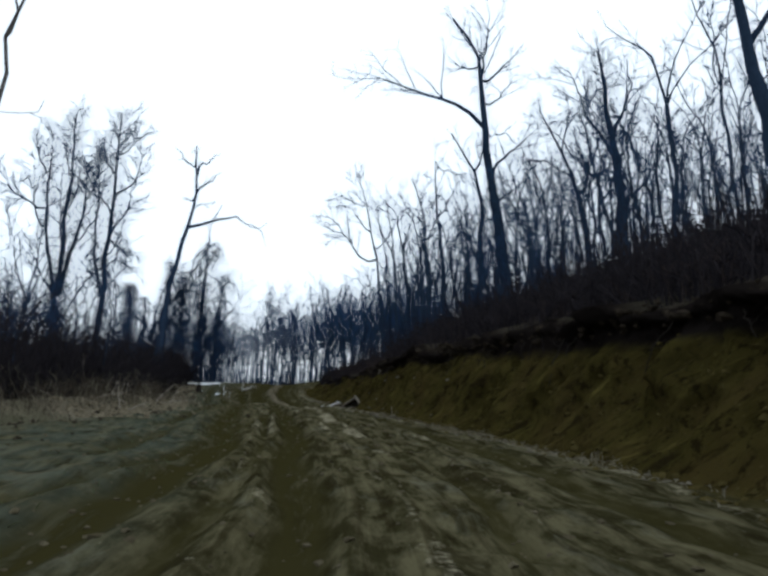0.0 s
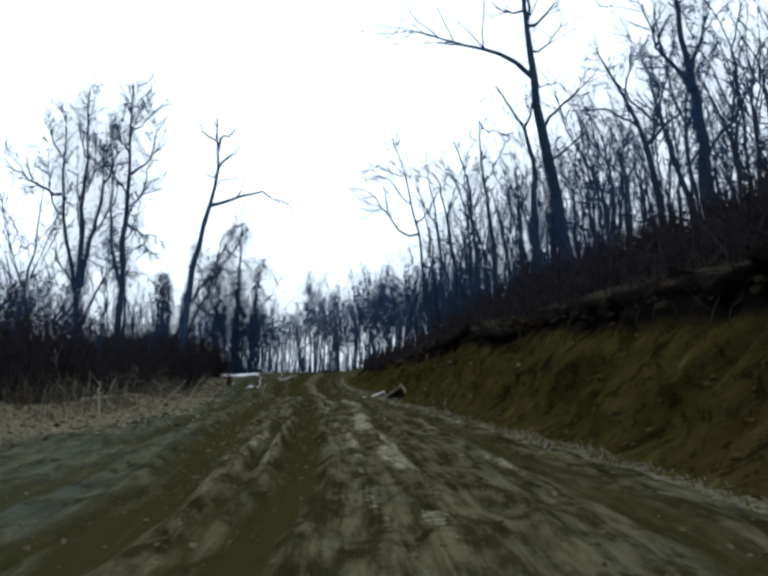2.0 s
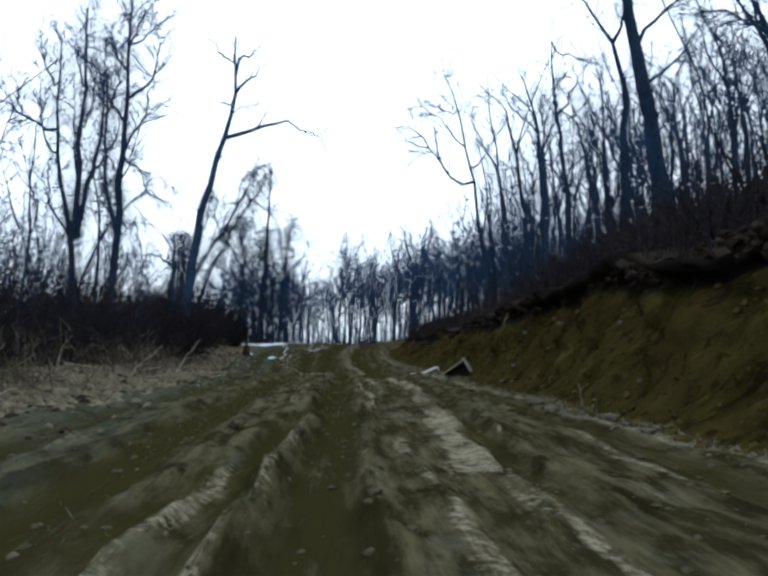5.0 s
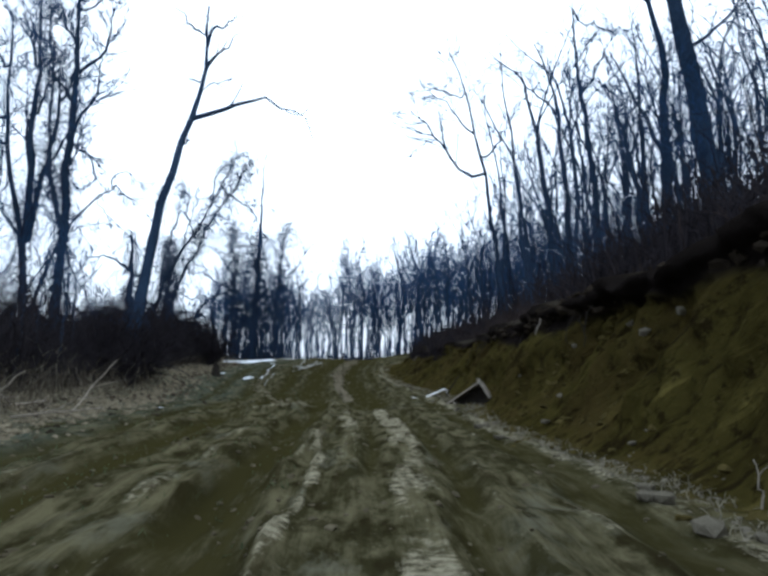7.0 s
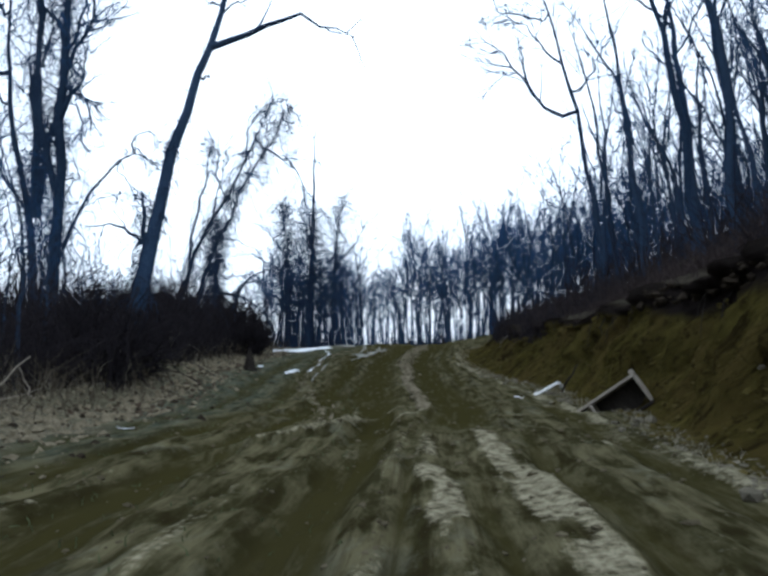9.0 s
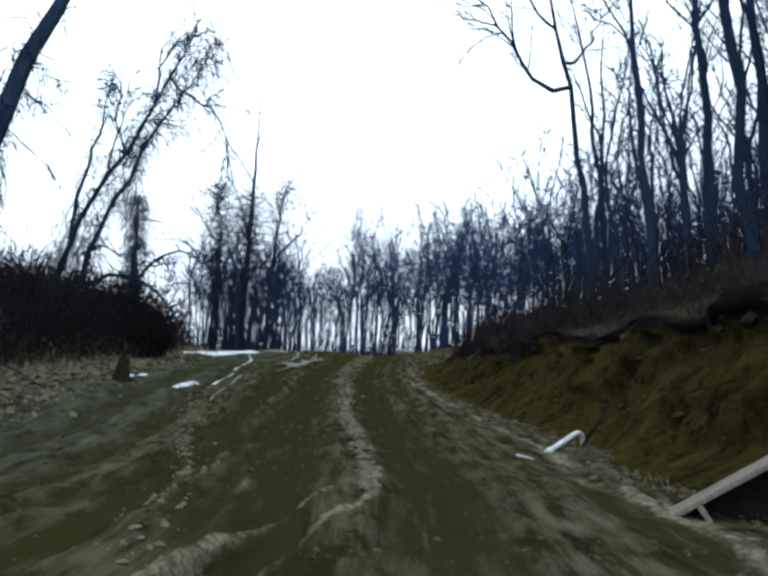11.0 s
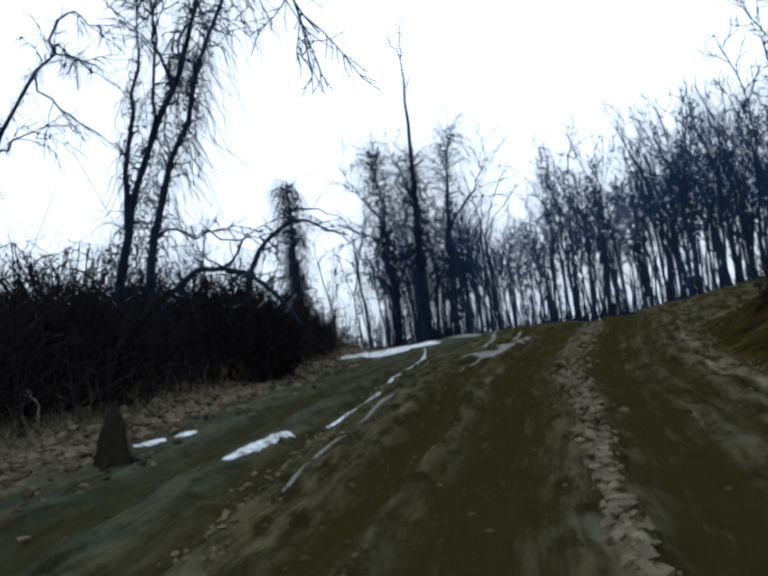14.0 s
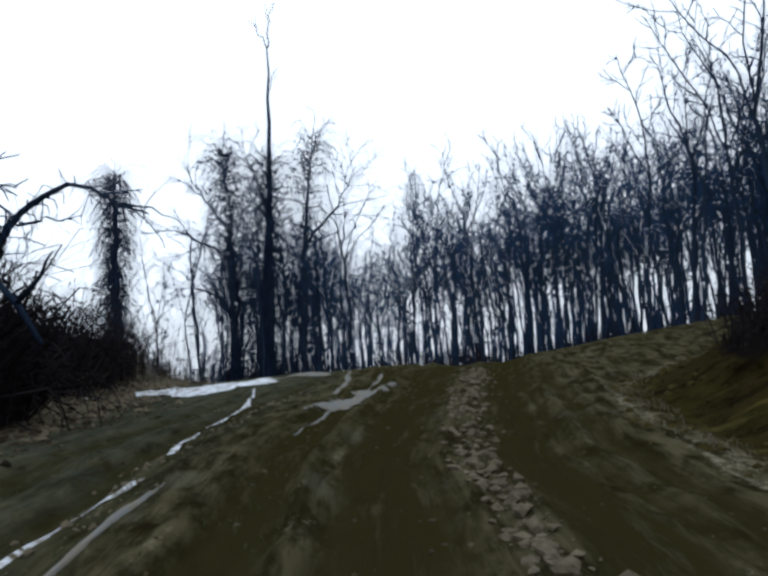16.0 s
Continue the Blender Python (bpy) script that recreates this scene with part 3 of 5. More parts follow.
def slim_tree(rng, height, r, sparse):
    """A bare forest tree: a long bole that forks into steep leaders with a broom of fine twigs."""
    trunk, crown, thick = Tubes(), Tubes(), 1.3 if sparse else 1.0
    fork = height * rng.uniform(0.30, 0.54)
    n = 8
    f = np.linspace(0, 1, n)
    bend = rng.normal(0, 0.05, (n, 2)).cumsum(0) * fork / n * 1.5
    lean = rng.normal(0, 0.04, 2)
    pts = np.stack([f * fork * lean[0] + bend[:, 0], f * fork * lean[1] + bend[:, 1], f * fork], -1)
    pts[0] = (0, 0, -0.5)
    rad = r * np.linspace(1, 0.80, n) * rng.uniform(0.9, 1.1, n)
    rad[0] *= 1.3
    trunk.add(pts, rad, 6)
    clothe(rng, crown, pts[2:], 0.05, 2, 0.4, 0.02, 0, 1.2, thick)
    leaders = rng.randint(3, 6)
    for i in range(leaders):
        az = i * 6.283 / leaders + rng.uniform(-0.6, 0.6)
        lean_out = rng.uniform(2, 12) if i == 0 else rng.uniform(12, 36)
        tilt = radians(lean_out)
        d = np.array([math.cos(az) * math.sin(tilt), math.sin(az) * math.sin(tilt), math.cos(tilt)])
        l = (height - fork) * rng.uniform(0.88, 1.04) * (1.0 - 0.009 * lean_out)
        start = pts[-1] if i < 3 else pts[-2]
        q = shoot(rng, start, d, l, 7, 0.02, 0.15)
        r1 = r * (0.66 if i == 0 else rng.uniform(0.38, 0.58))
        trunk.add(q, np.linspace(r1, 0.018, 8), 5 if i == 0 else 4)
        boughs = rng.randint(4, 7)
        for k in range(boughs):
            g = 0.15 + 0.8 * (k + rng.uniform(0, 1)) / boughs
            a = min(int(g * 7), 6)
            p = q[a] + (q[a + 1] - q[a]) * (g * 7 - a)
            e = aside(rng, q[a + 1] - q[a], radians(rng.uniform(28, 62)))
            b = shoot(rng, p, e, l * rng.uniform(0.22, 0.44) * (1.15 - 0.55 * g), 4, 0.05, 0.22)
            crown.add(b, thick * np.linspace(max(r1 * 0.42 * (1 - 0.6 * g), 0.022), 0.013, 5), 3)
            clothe(rng, crown, b, 0.03, 2, 0.9, 0.0, 0, 1.0, thick)
        clothe(rng, crown, q[3:], 0.03, 2, 0.9, 0.02, 0, 1.0, thick)
    return trunk, crown


# ---- the woods ----
def kept_clear(x, y, spots, gap):
    return all((x - a) ** 2 + (y - b) ** 2 > gap * gap for a, b in spots)


def flat(y, pairs):
    return np.array([(x, y, z) for x, z in pairs], float)


SPOTS = []


def key_tree(y, stems, limbs, label, name="tree", density=0.8, droop=0.0, vines=(), seed=1, materials=(BARK, BARK_TWIG), twigs=1.0, tip=1.0, foot_vines=None, tilt=0.0):
    """A tree of its own shape: stems and limbs as (x, z) lines in the plane y, each with its radius at the foot."""
    rng = np.random.RandomState(seed)
    x0 = stems[0][0][0][0]
    z0 = float(land(x0, y))
    base = np.array([x0, y, z0])
    ob = tagged(new(name), label, "tree")
    ob.location = base
    lines = []
    for pairs, r in stems:
        pts = flat(y, pairs)
        if pts[0][2] > z0 - 0.3 and (pairs is stems[0][0] or pts[0][2] < z0 + 3):
            pts = np.concatenate([[[pts[0][0] - 0.25 * (pts[1][0] - pts[0][0]), y, z0 - 0.5]], pts])
        q = curve(pts, 14) - base
        q[:, 1] += np.cumsum(rng.normal(0, 0.07, 14)) * np.linspace(0, 1, 14) + tilt * q[:, 2]
        q[2:, 0] += rng.normal(0, 0.07, 12)
        q[2:, 2] += rng.normal(0, 0.08, 12)
        rad = r * (1 - 0.85 * np.linspace(0, 1, 14) ** 1.2) * rng.uniform(0.92, 1.08, 14)
        rad[0] *= 1.3
        trunk, top = Tubes(), Tubes()
        trunk.add(q, rad, 9)
        stem = part("trunk", trunk.mesh("trunk", materials[0]), ob)
        lines.append((q, r, stem))
        clothe(rng, top, q[-5:], r * 0.35, 1, density * (tip if len(lines) == 1 else 1), 0.05, droop, twigs * (0.6 if tip < 1 and len(lines) == 1 else 1))
        part("twig_spray", top.mesh("twig_spray", materials[1]), stem, "fine leafless twigs")
    for pairs, r in limbs:
        q = curve(flat(y, pairs), 9) - base
        q[2:] += rng.normal(0, 0.09, (7, 3))
        near = min((s[k] for s, _, _ in lines for k in range(14)), key=lambda p: (p[0] - q[0][0]) ** 2 + (p[2] - q[0][2]) ** 2)
        q[:, 1] += near[1] + np.linspace(0, 1, 9) * rng.normal(0, 1.2)
        if np.linalg.norm(near - q[0]) < 1.3:
            q[0] = near
        bough, spray = Tubes(), Tubes()
        bough.add(q, np.linspace(r, 0.018, 9), 5)
        clothe(rng, spray, q, r, 1, density * (0.25 if tip < 1 and r < 0.07 else 1), 0.03, droop, twigs)
        limb = part("limb", bough.mesh("limb", materials[0]), ob)
        part("twig_spray", spray.mesh("twig_spray", materials[1]), limb, "fine leafless twigs")
    for which, count, hang, spread in vines:
        q, r, stem = lines[which]
        t = vines_on(rng, q, r, count, hang, spread, 1.0 + 0.014 * max(y - 60, 0))
        part("vine_tangle", t.mesh("vine_tangle", VINE), stem, "tangled leafless climbing vines")
    if foot_vines:
        count, spread = foot_vines
        q, r, stem = lines[0]
        t = vines_on(rng, q[:7], r, count, 1.5, spread + r, 1.3)
        part("vine_tangle", t.mesh("vine_tangle", VINE), stem, "thick ivy-like vines round the foot")
    SPOTS.append((x0, y))
    return ob


# leaning tree with one long hooked limb over the track, ivy round its foot
key_tree(50.8, [([(-14.59, 4.1), (-14.68, 5.06), (-14.82, 7.62), (-15.01, 10.74), (-14.8, 13.2), (-14.35, 15.28), (-14.37, 17.66), (-14.48, 19.55), (-14.94, 21.78), (-15.43, 24.6)], 0.31)],
         [([(-14.35, 15.28), (-13.29, 15.9), (-11.96, 16.38), (-10.6, 16.68), (-9.13, 16.27), (-8.2, 15.48)], 0.17), ([(-14.44, 19.36), (-13.19, 19.88), (-12.31, 20.82)], 0.12), ([(-14.94, 21.78), (-16.07, 22.68), (-16.91, 23.59)], 0.11), ([(-14.85, 21.77), (-14.01, 22.56), (-13.42, 23.59)], 0.11), ([(-14.58, 18.22), (-15.69, 18.65)], 0.07), ([(-14.1, 17.72), (-13.26, 17.91), (-12.26, 18.01)], 0.05), ([(-14.66, 13.78), (-15.26, 14.8)], 0.06)],
         "tall bare tree leaning over the track with a hooked limb", density=0.5, vines=[(0, 90, 0.6, 0.2)], seed=3, twigs=0.6, foot_vines=(160, 0.2), tilt=0.46)
# twiggy tree beside it, its side boughs drooping in tufts
key_tree(55.7, [([(-20.90, 1.3), (-20.80, 5.1), (-20.85, 8.3), (-20.85, 13.7), (-20.40, 17.4), (-20.75, 21.2), (-20.70, 25.0)], 0.30), ([(-20.90, 9.0), (-21.90, 12.4), (-21.80, 17.0), (-22.30, 21.5)], 0.14)],
         [([(-20.80, 13.7), (-19.20, 12.9), (-18.60, 11.0)], 0.09), ([(-20.40, 17.7), (-18.70, 19.1), (-18.30, 21.8)], 0.11), ([(-20.50, 19.2), (-22.10, 21.2), (-22.60, 23.4)], 0.10), ([(-20.70, 16.2), (-22.20, 18.2), (-23.20, 19.9)], 0.10),
          ([(-20.90, 9.7), (-22.60, 10.9), (-23.40, 12.8)], 0.09), ([(-20.60, 14.8), (-19.30, 16.2), (-18.90, 19.2)], 0.10), ([(-20.70, 21.0), (-19.60, 22.8), (-19.30, 24.6)], 0.08), ([(-20.80, 12.0), (-19.50, 13.8), (-18.90, 14.9)], 0.08), ([(-20.70, 22.4), (-21.60, 24.2)], 0.07)],
         "tall bare tree with a narrow twiggy crown", density=2.3, seed=5, vines=[(0, 480, 1.6, 0.7), (1, 240, 1.5, 0.6)], twigs=0.9, foot_vines=(220, 0.3))
# many-stemmed tree behind it
key_tree(63, [([(-27.60, 1.4), (-27.70, 5.8), (-27.80, 9.9), (-29.60, 15.0), (-29.80, 21.0), (-29.90, 25.8)], 0.26), ([(-27.75, 9.6), (-27.75, 12.0), (-27.75, 17.9), (-27.65, 23.1), (-27.80, 28.4)], 0.26), ([(-27.65, 9.8), (-27.50, 10.9), (-26.40, 15.7), (-26.00, 18.7), (-26.40, 23.2)], 0.22)],
         [([(-29.70, 17.6), (-31.90, 18.9), (-35.60, 21.6)], 0.14), ([(-27.80, 9.5), (-30.00, 12.1), (-30.30, 16.3)], 0.12), ([(-29.80, 21.0), (-31.00, 23.8), (-30.80, 26.0)], 0.11), ([(-27.70, 20.9), (-28.80, 24.5), (-28.90, 26.6)], 0.11), ([(-26.00, 18.7), (-25.20, 22.1), (-25.50, 25.2)], 0.12),
          ([(-27.75, 14.0), (-28.60, 18.0), (-28.70, 21.5)], 0.11), ([(-26.60, 14.6), (-24.80, 17.0), (-24.40, 20.0)], 0.11), ([(-29.70, 15.6), (-31.00, 19.0), (-31.30, 22.4)], 0.11), ([(-27.70, 17.5), (-26.80, 20.5), (-26.90, 24.0)], 0.10), ([(-26.20, 16.6), (-25.00, 15.4), (-24.60, 13.4)], 0.07)],
         "many-stemmed bare tree with a full twiggy crown", density=2.2, seed=6, vines=[(0, 420, 1.6, 0.7), (1, 420, 1.9, 0.9), (2, 380, 1.8, 0.8)], twigs=0.9, foot_vines=(260, 0.4))
# broken trunk standing far back in the thicket
key_tree(57, [([(-17.59, 2.61), (-17.61, 4.73), (-17.58, 6.88), (-17.6, 9.13)], 0.28)], [([(-17.58, 6.88), (-18.78, 7.78), (-19.78, 7.38)], 0.10)],
         "broken-off trunk furred with vines", "snag", density=0.2, seed=29, vines=[(0, 420, 0.9, 0.3)], tip=0.1)
# two more on the slope above the start
key_tree(45, [([(19.9, 8.6), (19.7, 9.6), (19.3, 13.0), (18.9, 18.2), (18.3, 22.8), (17.6, 27.0)], 0.46)], [([(18.8, 19.0), (16.6, 22.6), (15.4, 25.6)], 0.16), ([(18.6, 20.6), (20.8, 24.4), (21.4, 27.6)], 0.16), ([(19.2, 15.0), (21.6, 18.0), (22.8, 21.0)], 0.13)],
         "ivy-wrapped stout tree on the slope", density=1.5, seed=26, vines=[(0, 420, 1.2, 1.0)])
key_tree(55, [([(20.6, 10.0), (20.4, 14.0), (19.7, 18.6), (18.3, 22.8), (16.2, 26.8)], 0.32)], [([(19.7, 18.6), (20.6, 22.6), (20.3, 26.0)], 0.17), ([(18.9, 21.0), (16.0, 22.4), (13.8, 22.2)], 0.11), ([(19.8, 19.6), (22.6, 22.2), (24.0, 25.2)], 0.13), ([(18.0, 23.2), (18.4, 26.0), (17.8, 28.0)], 0.10)],
         "spreading bare tree on the slope", density=1.7, seed=27)
key_tree(60, [([(10.9, 8.4), (10.7, 10.0), (10.6, 13.9), (10.5, 17.3), (10.2, 20.0)], 0.22), ([(12.8, 9.0), (12.8, 11.1), (10.9, 15.3), (9.0, 19.7)], 0.18)], [([(10.5, 15.5), (11.8, 18.0), (12.0, 20.0)], 0.08)],
         "pair of crossing bare stems on the slope", density=1.6, seed=28)
# old tree with a dead limb, high on the slope
key_tree(60, [([(14.6, 9.0), (14.3, 12.0), (13.9, 15.5), (13.1, 19.5), (12.5, 23.2), (11.9, 27.5), (11.7, 31.0), (11.7, 34.1), (10.6, 37.2), (8.9, 38.1)], 0.62), ([(11.7, 9.6), (11.8, 13.6), (11.85, 16.6), (11.9, 20.0), (11.2, 22.9), (9.6, 24.8), (8.9, 26.4)], 0.36)],
         [([(11.9, 27.6), (9.8, 29.6), (7.9, 30.3), (5.6, 31.2), (3.0, 31.9), (0.6, 33.4)], 0.24), ([(11.8, 33.4), (10.1, 32.7), (8.4, 34.0)], 0.13), ([(11.9, 31.4), (13.9, 33.2), (15.2, 34.9)], 0.16), ([(11.8, 32.6), (12.5, 37.2), (12.5, 39.8)], 0.15),
          ([(12.0, 29.0), (14.2, 31.0), (15.2, 33.2)], 0.12), ([(12.6, 23.0), (15.0, 25.0), (17.5, 27.5)], 0.16), ([(13.0, 19.5), (15.6, 21.6), (16.8, 24.0)], 0.14), ([(11.3, 22.7), (11.9, 24.6), (12.0, 26.2)], 0.14), ([(12.2, 26.0), (14.0, 26.6), (15.2, 25.2)], 0.09)],
         "old towering bare tree with dead outstretched limbs", density=1.0, seed=7, vines=[(0, 300, 1.2, 0.8)])
key_tree(62, [([(26.2, 11.0), (26.0, 14.9), (24.7, 18.9), (23.5, 23.1), (22.6, 27.9), (21.7, 31.2)], 0.30)], [([(23.6, 22.9), (21.8, 25.3), (20.6, 27.1), (19.0, 29.5)], 0.15), ([(23.2, 25.2), (24.7, 28.3), (25.7, 32.4)], 0.14), ([(24.9, 18.4), (26.8, 22.0), (27.6, 26.0)], 0.13)],
         "forked bare tree high on the slope", density=1.7, seed=30)
key_tree(72, [([(3.5, 7.1), (2.8, 13.5), (2.1, 17.7), (1.0, 21.5), (1.2, 23.2), (-0.2, 25.6)], 0.21), ([(4.3, 6.8), (3.8, 12.0), (3.5, 16.0), (2.9, 19.0), (2.2, 21.6)], 0.16)],
         [([(2.4, 15.4), (0.5, 16.3), (-1.9, 19.5), (-3.5, 20.8)], 0.14), ([(1.6, 19.0), (-0.6, 21.6), (-2.2, 22.4)], 0.09), ([(2.2, 17.0), (4.0, 19.6), (4.3, 21.6)], 0.10), ([(1.1, 21.8), (-0.8, 23.2), (-2.6, 23.0)], 0.07)],
         "bare tree bending towards the open track", density=1.7, seed=9)
key_tree(66, [([(9.5, 8.1), (8.9, 15.7), (8.7, 17.9), (8.1, 21.3), (7.8, 24.7), (8.0, 25.5)], 0.28)], [([(7.9, 25.0), (10.3, 24.9), (12.1, 25.2)], 0.07), ([(8.4, 19.6), (9.8, 21.8), (10.0, 23.4)], 0.09)],
         "straight bare tree with a broken-off top", density=1.2, seed=11)
key_tree(68, [([(7.8, 9.5), (7.5, 16.3), (7.1, 21.0), (6.2, 23.8), (5.7, 24.6)], 0.26)], [([(7.2, 19.5), (5.2, 21.4), (4.4, 23.0)], 0.09), ([(7.4, 17.5), (8.8, 20.0), (8.6, 22.0)], 0.08)],
         "slim bare tree bowed at the top", density=1.4, seed=13)
# thin tall mast of a tree on the crest, its foot wrapped in vines
key_tree(99, [([(-22.9, 2.4), (-22.9, 6.6), (-22.8, 11.6), (-22.35, 18.3), (-22.4, 21.5), (-22.25, 24.9)], 0.34), ([(-23.3, 2.8), (-23.1, 7.0), (-22.8, 12.0), (-22.6, 17.0)], 0.26), ([(-25.4, 3.0), (-25.6, 8.0), (-25.4, 13.0), (-26.0, 17.8)], 0.24), ([(-20.6, 3.0), (-20.4, 9.0), (-20.0, 14.0), (-19.4, 18.2)], 0.24)],
         [([(-22.25, 24.8), (-23.0, 26.4)], 0.06), ([(-22.25, 24.8), (-21.4, 26.6)], 0.06), ([(-25.5, 10.0), (-28.6, 12.6), (-30.4, 12.4)], 0.12), ([(-25.4, 12.0), (-27.5, 15.0), (-28.2, 17.0)], 0.11),
          ([(-22.5, 13.0), (-24.0, 16.5), (-24.6, 18.6)], 0.12), ([(-20.2, 11.0), (-18.0, 14.0), (-17.2, 16.6)], 0.12), ([(-25.5, 7.0), (-28.4, 8.6), (-30.5, 8.2)], 0.11)],
         "tall thin mast-like tree above vine-wrapped lower stems", density=1.4, seed=15, vines=[(1, 1100, 1.8, 1.7), (2, 900, 1.8, 1.6), (3, 650, 1.8, 1.5)], twigs=1.2, tip=0.12)
# snag draped in vines
key_tree(95, [([(-31.6, 4.0), (-31.9, 8.0), (-31.9, 11.1), (-32.0, 14.1), (-32.0, 15.9)], 0.40)], [([(-31.9, 14.0), (-29.5, 13.6), (-27.5, 12.2)], 0.10)],
         "broken snag shaggy with hanging vines", density=0.4, seed=17, vines=[(0, 1500, 2.2, 0.8)])
# leaning vine-hung tree at the track's edge
key_tree(64, [([(-19.6, 1.6), (-19.4, 5.2), (-18.8, 7.0), (-17.8, 8.7), (-16.8, 10.0), (-15.8, 12.3), (-15.0, 13.6), (-13.9, 15.4)], 0.14), ([(-18.6, 2.6), (-18.4, 5.0), (-17.9, 6.5), (-17.3, 7.9), (-16.3, 10.1), (-14.9, 12.4), (-13.2, 15.2)], 0.13),
              ([(-18.9, 6.6), (-18.9, 8.2), (-18.5, 9.4), (-17.9, 12.1), (-17.5, 13.6)], 0.09)],
         [([(-15.2, 13.0), (-13.9, 12.6), (-12.6, 11.6), (-11.4, 9.6)], 0.07), ([(-18.1, 6.3), (-17.5, 6.3), (-16.3, 5.9), (-15.2, 5.7)], 0.05), ([(-17.0, 9.6), (-16.2, 11.2), (-14.8, 11.6)], 0.06),
          ([(-16.8, 10.0), (-17.4, 12.2), (-17.0, 14.0)], 0.06), ([(-15.6, 12.4), (-15.2, 14.4), (-13.8, 14.6)], 0.06), ([(-17.6, 8.9), (-16.9, 10.8), (-16.4, 12.8)], 0.06)],
         "slanting tree curtained with drooping vines", density=1.6, droop=0.16, seed=19, vines=[(0, 420, 1.5, 0.6), (1, 560, 2.2, 0.65), (2, 120, 1.2, 0.4)])
key_tree(69, [([(-19.9, 2.0), (-19.0, 3.8), (-18.25, 5.1), (-17.95, 5.9), (-17.7, 6.55), (-17.0, 7.0), (-16.1, 7.0), (-15.1, 6.35), (-14.5, 6.0)], 0.15)], [([(-17.9, 6.15), (-17.1, 6.4)], 0.05), ([(-18.2, 5.3), (-18.9, 5.7), (-19.2, 6.2)], 0.07), ([(-18.2, 5.2), (-16.9, 5.0)], 0.05)],
         "small tree arching over into a hoop", density=0.35, droop=0.05, seed=21, vines=[(0, 70, 0.9, 0.4)])
# slim tree behind it whose bowed top ends in a drooping tuft
key_tree(66, [([(-29.4, 2.0), (-29.0, 6.0), (-28.1, 8.75), (-26.35, 11.65), (-25.25, 13.3), (-24.6, 14.1), (-23.7, 14.4), (-22.7, 14.2), (-22.1, 13.5), (-21.9, 12.6)], 0.15)],
         [([(-25.2, 13.3), (-24.5, 12.3), (-23.9, 11.6), (-23.1, 11.0)], 0.05), ([(-26.9, 10.9), (-25.9, 11.3), (-24.9, 11.4), (-24.4, 10.9)], 0.05), ([(-24.2, 14.2), (-23.4, 15.1), (-22.5, 15.2), (-21.8, 14.4)], 0.06), ([(-23.8, 14.3), (-23.0, 13.9), (-22.5, 13.2)], 0.05)],
         "slim tree bowed over into a drooping tuft", density=1.5, droop=0.2, seed=27, vines=[(0, 130, 1.0, 0.35)])
# leaning heavy trunk close above the bank at the start
key_tree(24, [([(17.9, 9.2), (17.2, 12.4), (16.5, 15.6), (15.7, 19.2), (14.6, 23.0)], 0.40)], [([(16.4, 16.0), (18.4, 19.0), (19.6, 22.0)], 0.16), ([(15.9, 18.4), (13.6, 21.0), (12.0, 24.0)], 0.14)],
         "heavy bare trunk leaning out from the slope", density=1.2, seed=23)
key_tree(20, [([(-11.6, 1.0), (-11.4, 6.0), (-11.0, 11.0), (-10.6, 15.0), (-10.7, 18.0)], 0.13)], [([(-11.2, 8.0), (-12.6, 11.0), (-13.0, 13.6)], 0.06), ([(-10.9, 12.0), (-9.8, 14.6), (-9.6, 16.4)], 0.05)],
         "thin pale-barked tree with light twigs", density=0.5, seed=25, materials=(BARK_PALE, BARK_PALE))


def join_woods(name, label, crowd):
    """Many far trees as one uncountable wood."""
    V, F, M, at = [], [], [], 0
    for style, k, m in crowd:
        a = np.array(m)
        for slot, me in enumerate(MODELS[style][k]):
            if me.name not in CACHE:
                v, f = np.empty(len(me.vertices) * 3), np.empty(len(me.loops), int)
                me.vertices.foreach_get("co", v)
                me.loops.foreach_get("vertex_index", f)
                CACHE[me.name] = (v.reshape(-1, 3), f.reshape(-1, 4))
            v, f = CACHE[me.name]
            V.append(v @ a[:3, :3].T + a[:3, 3])
            F.append(f + at)
            M.append(np.full(len(f), slot))
            at += len(v)
    V, F, M = np.concatenate(V), np.concatenate(F), np.concatenate(M)
    me = bpy.data.meshes.new(name)
    me.vertices.add(len(V))
    me.vertices.foreach_set("co", V.reshape(-1))
    me.loops.add(F.size)
    me.loops.foreach_set("vertex_index", F.reshape(-1))
    me.polygons.add(len(F))
    me.polygons.foreach_set("loop_start", np.arange(len(F)) * 4)
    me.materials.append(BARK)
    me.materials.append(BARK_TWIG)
    me.polygons.foreach_set("material_index", M)
    me.update(calc_edges=True)
    me.shade_smooth()
    return tagged(new(name, me), label, "woods", kind="stuff")


MODELS, CACHE = {}, {}


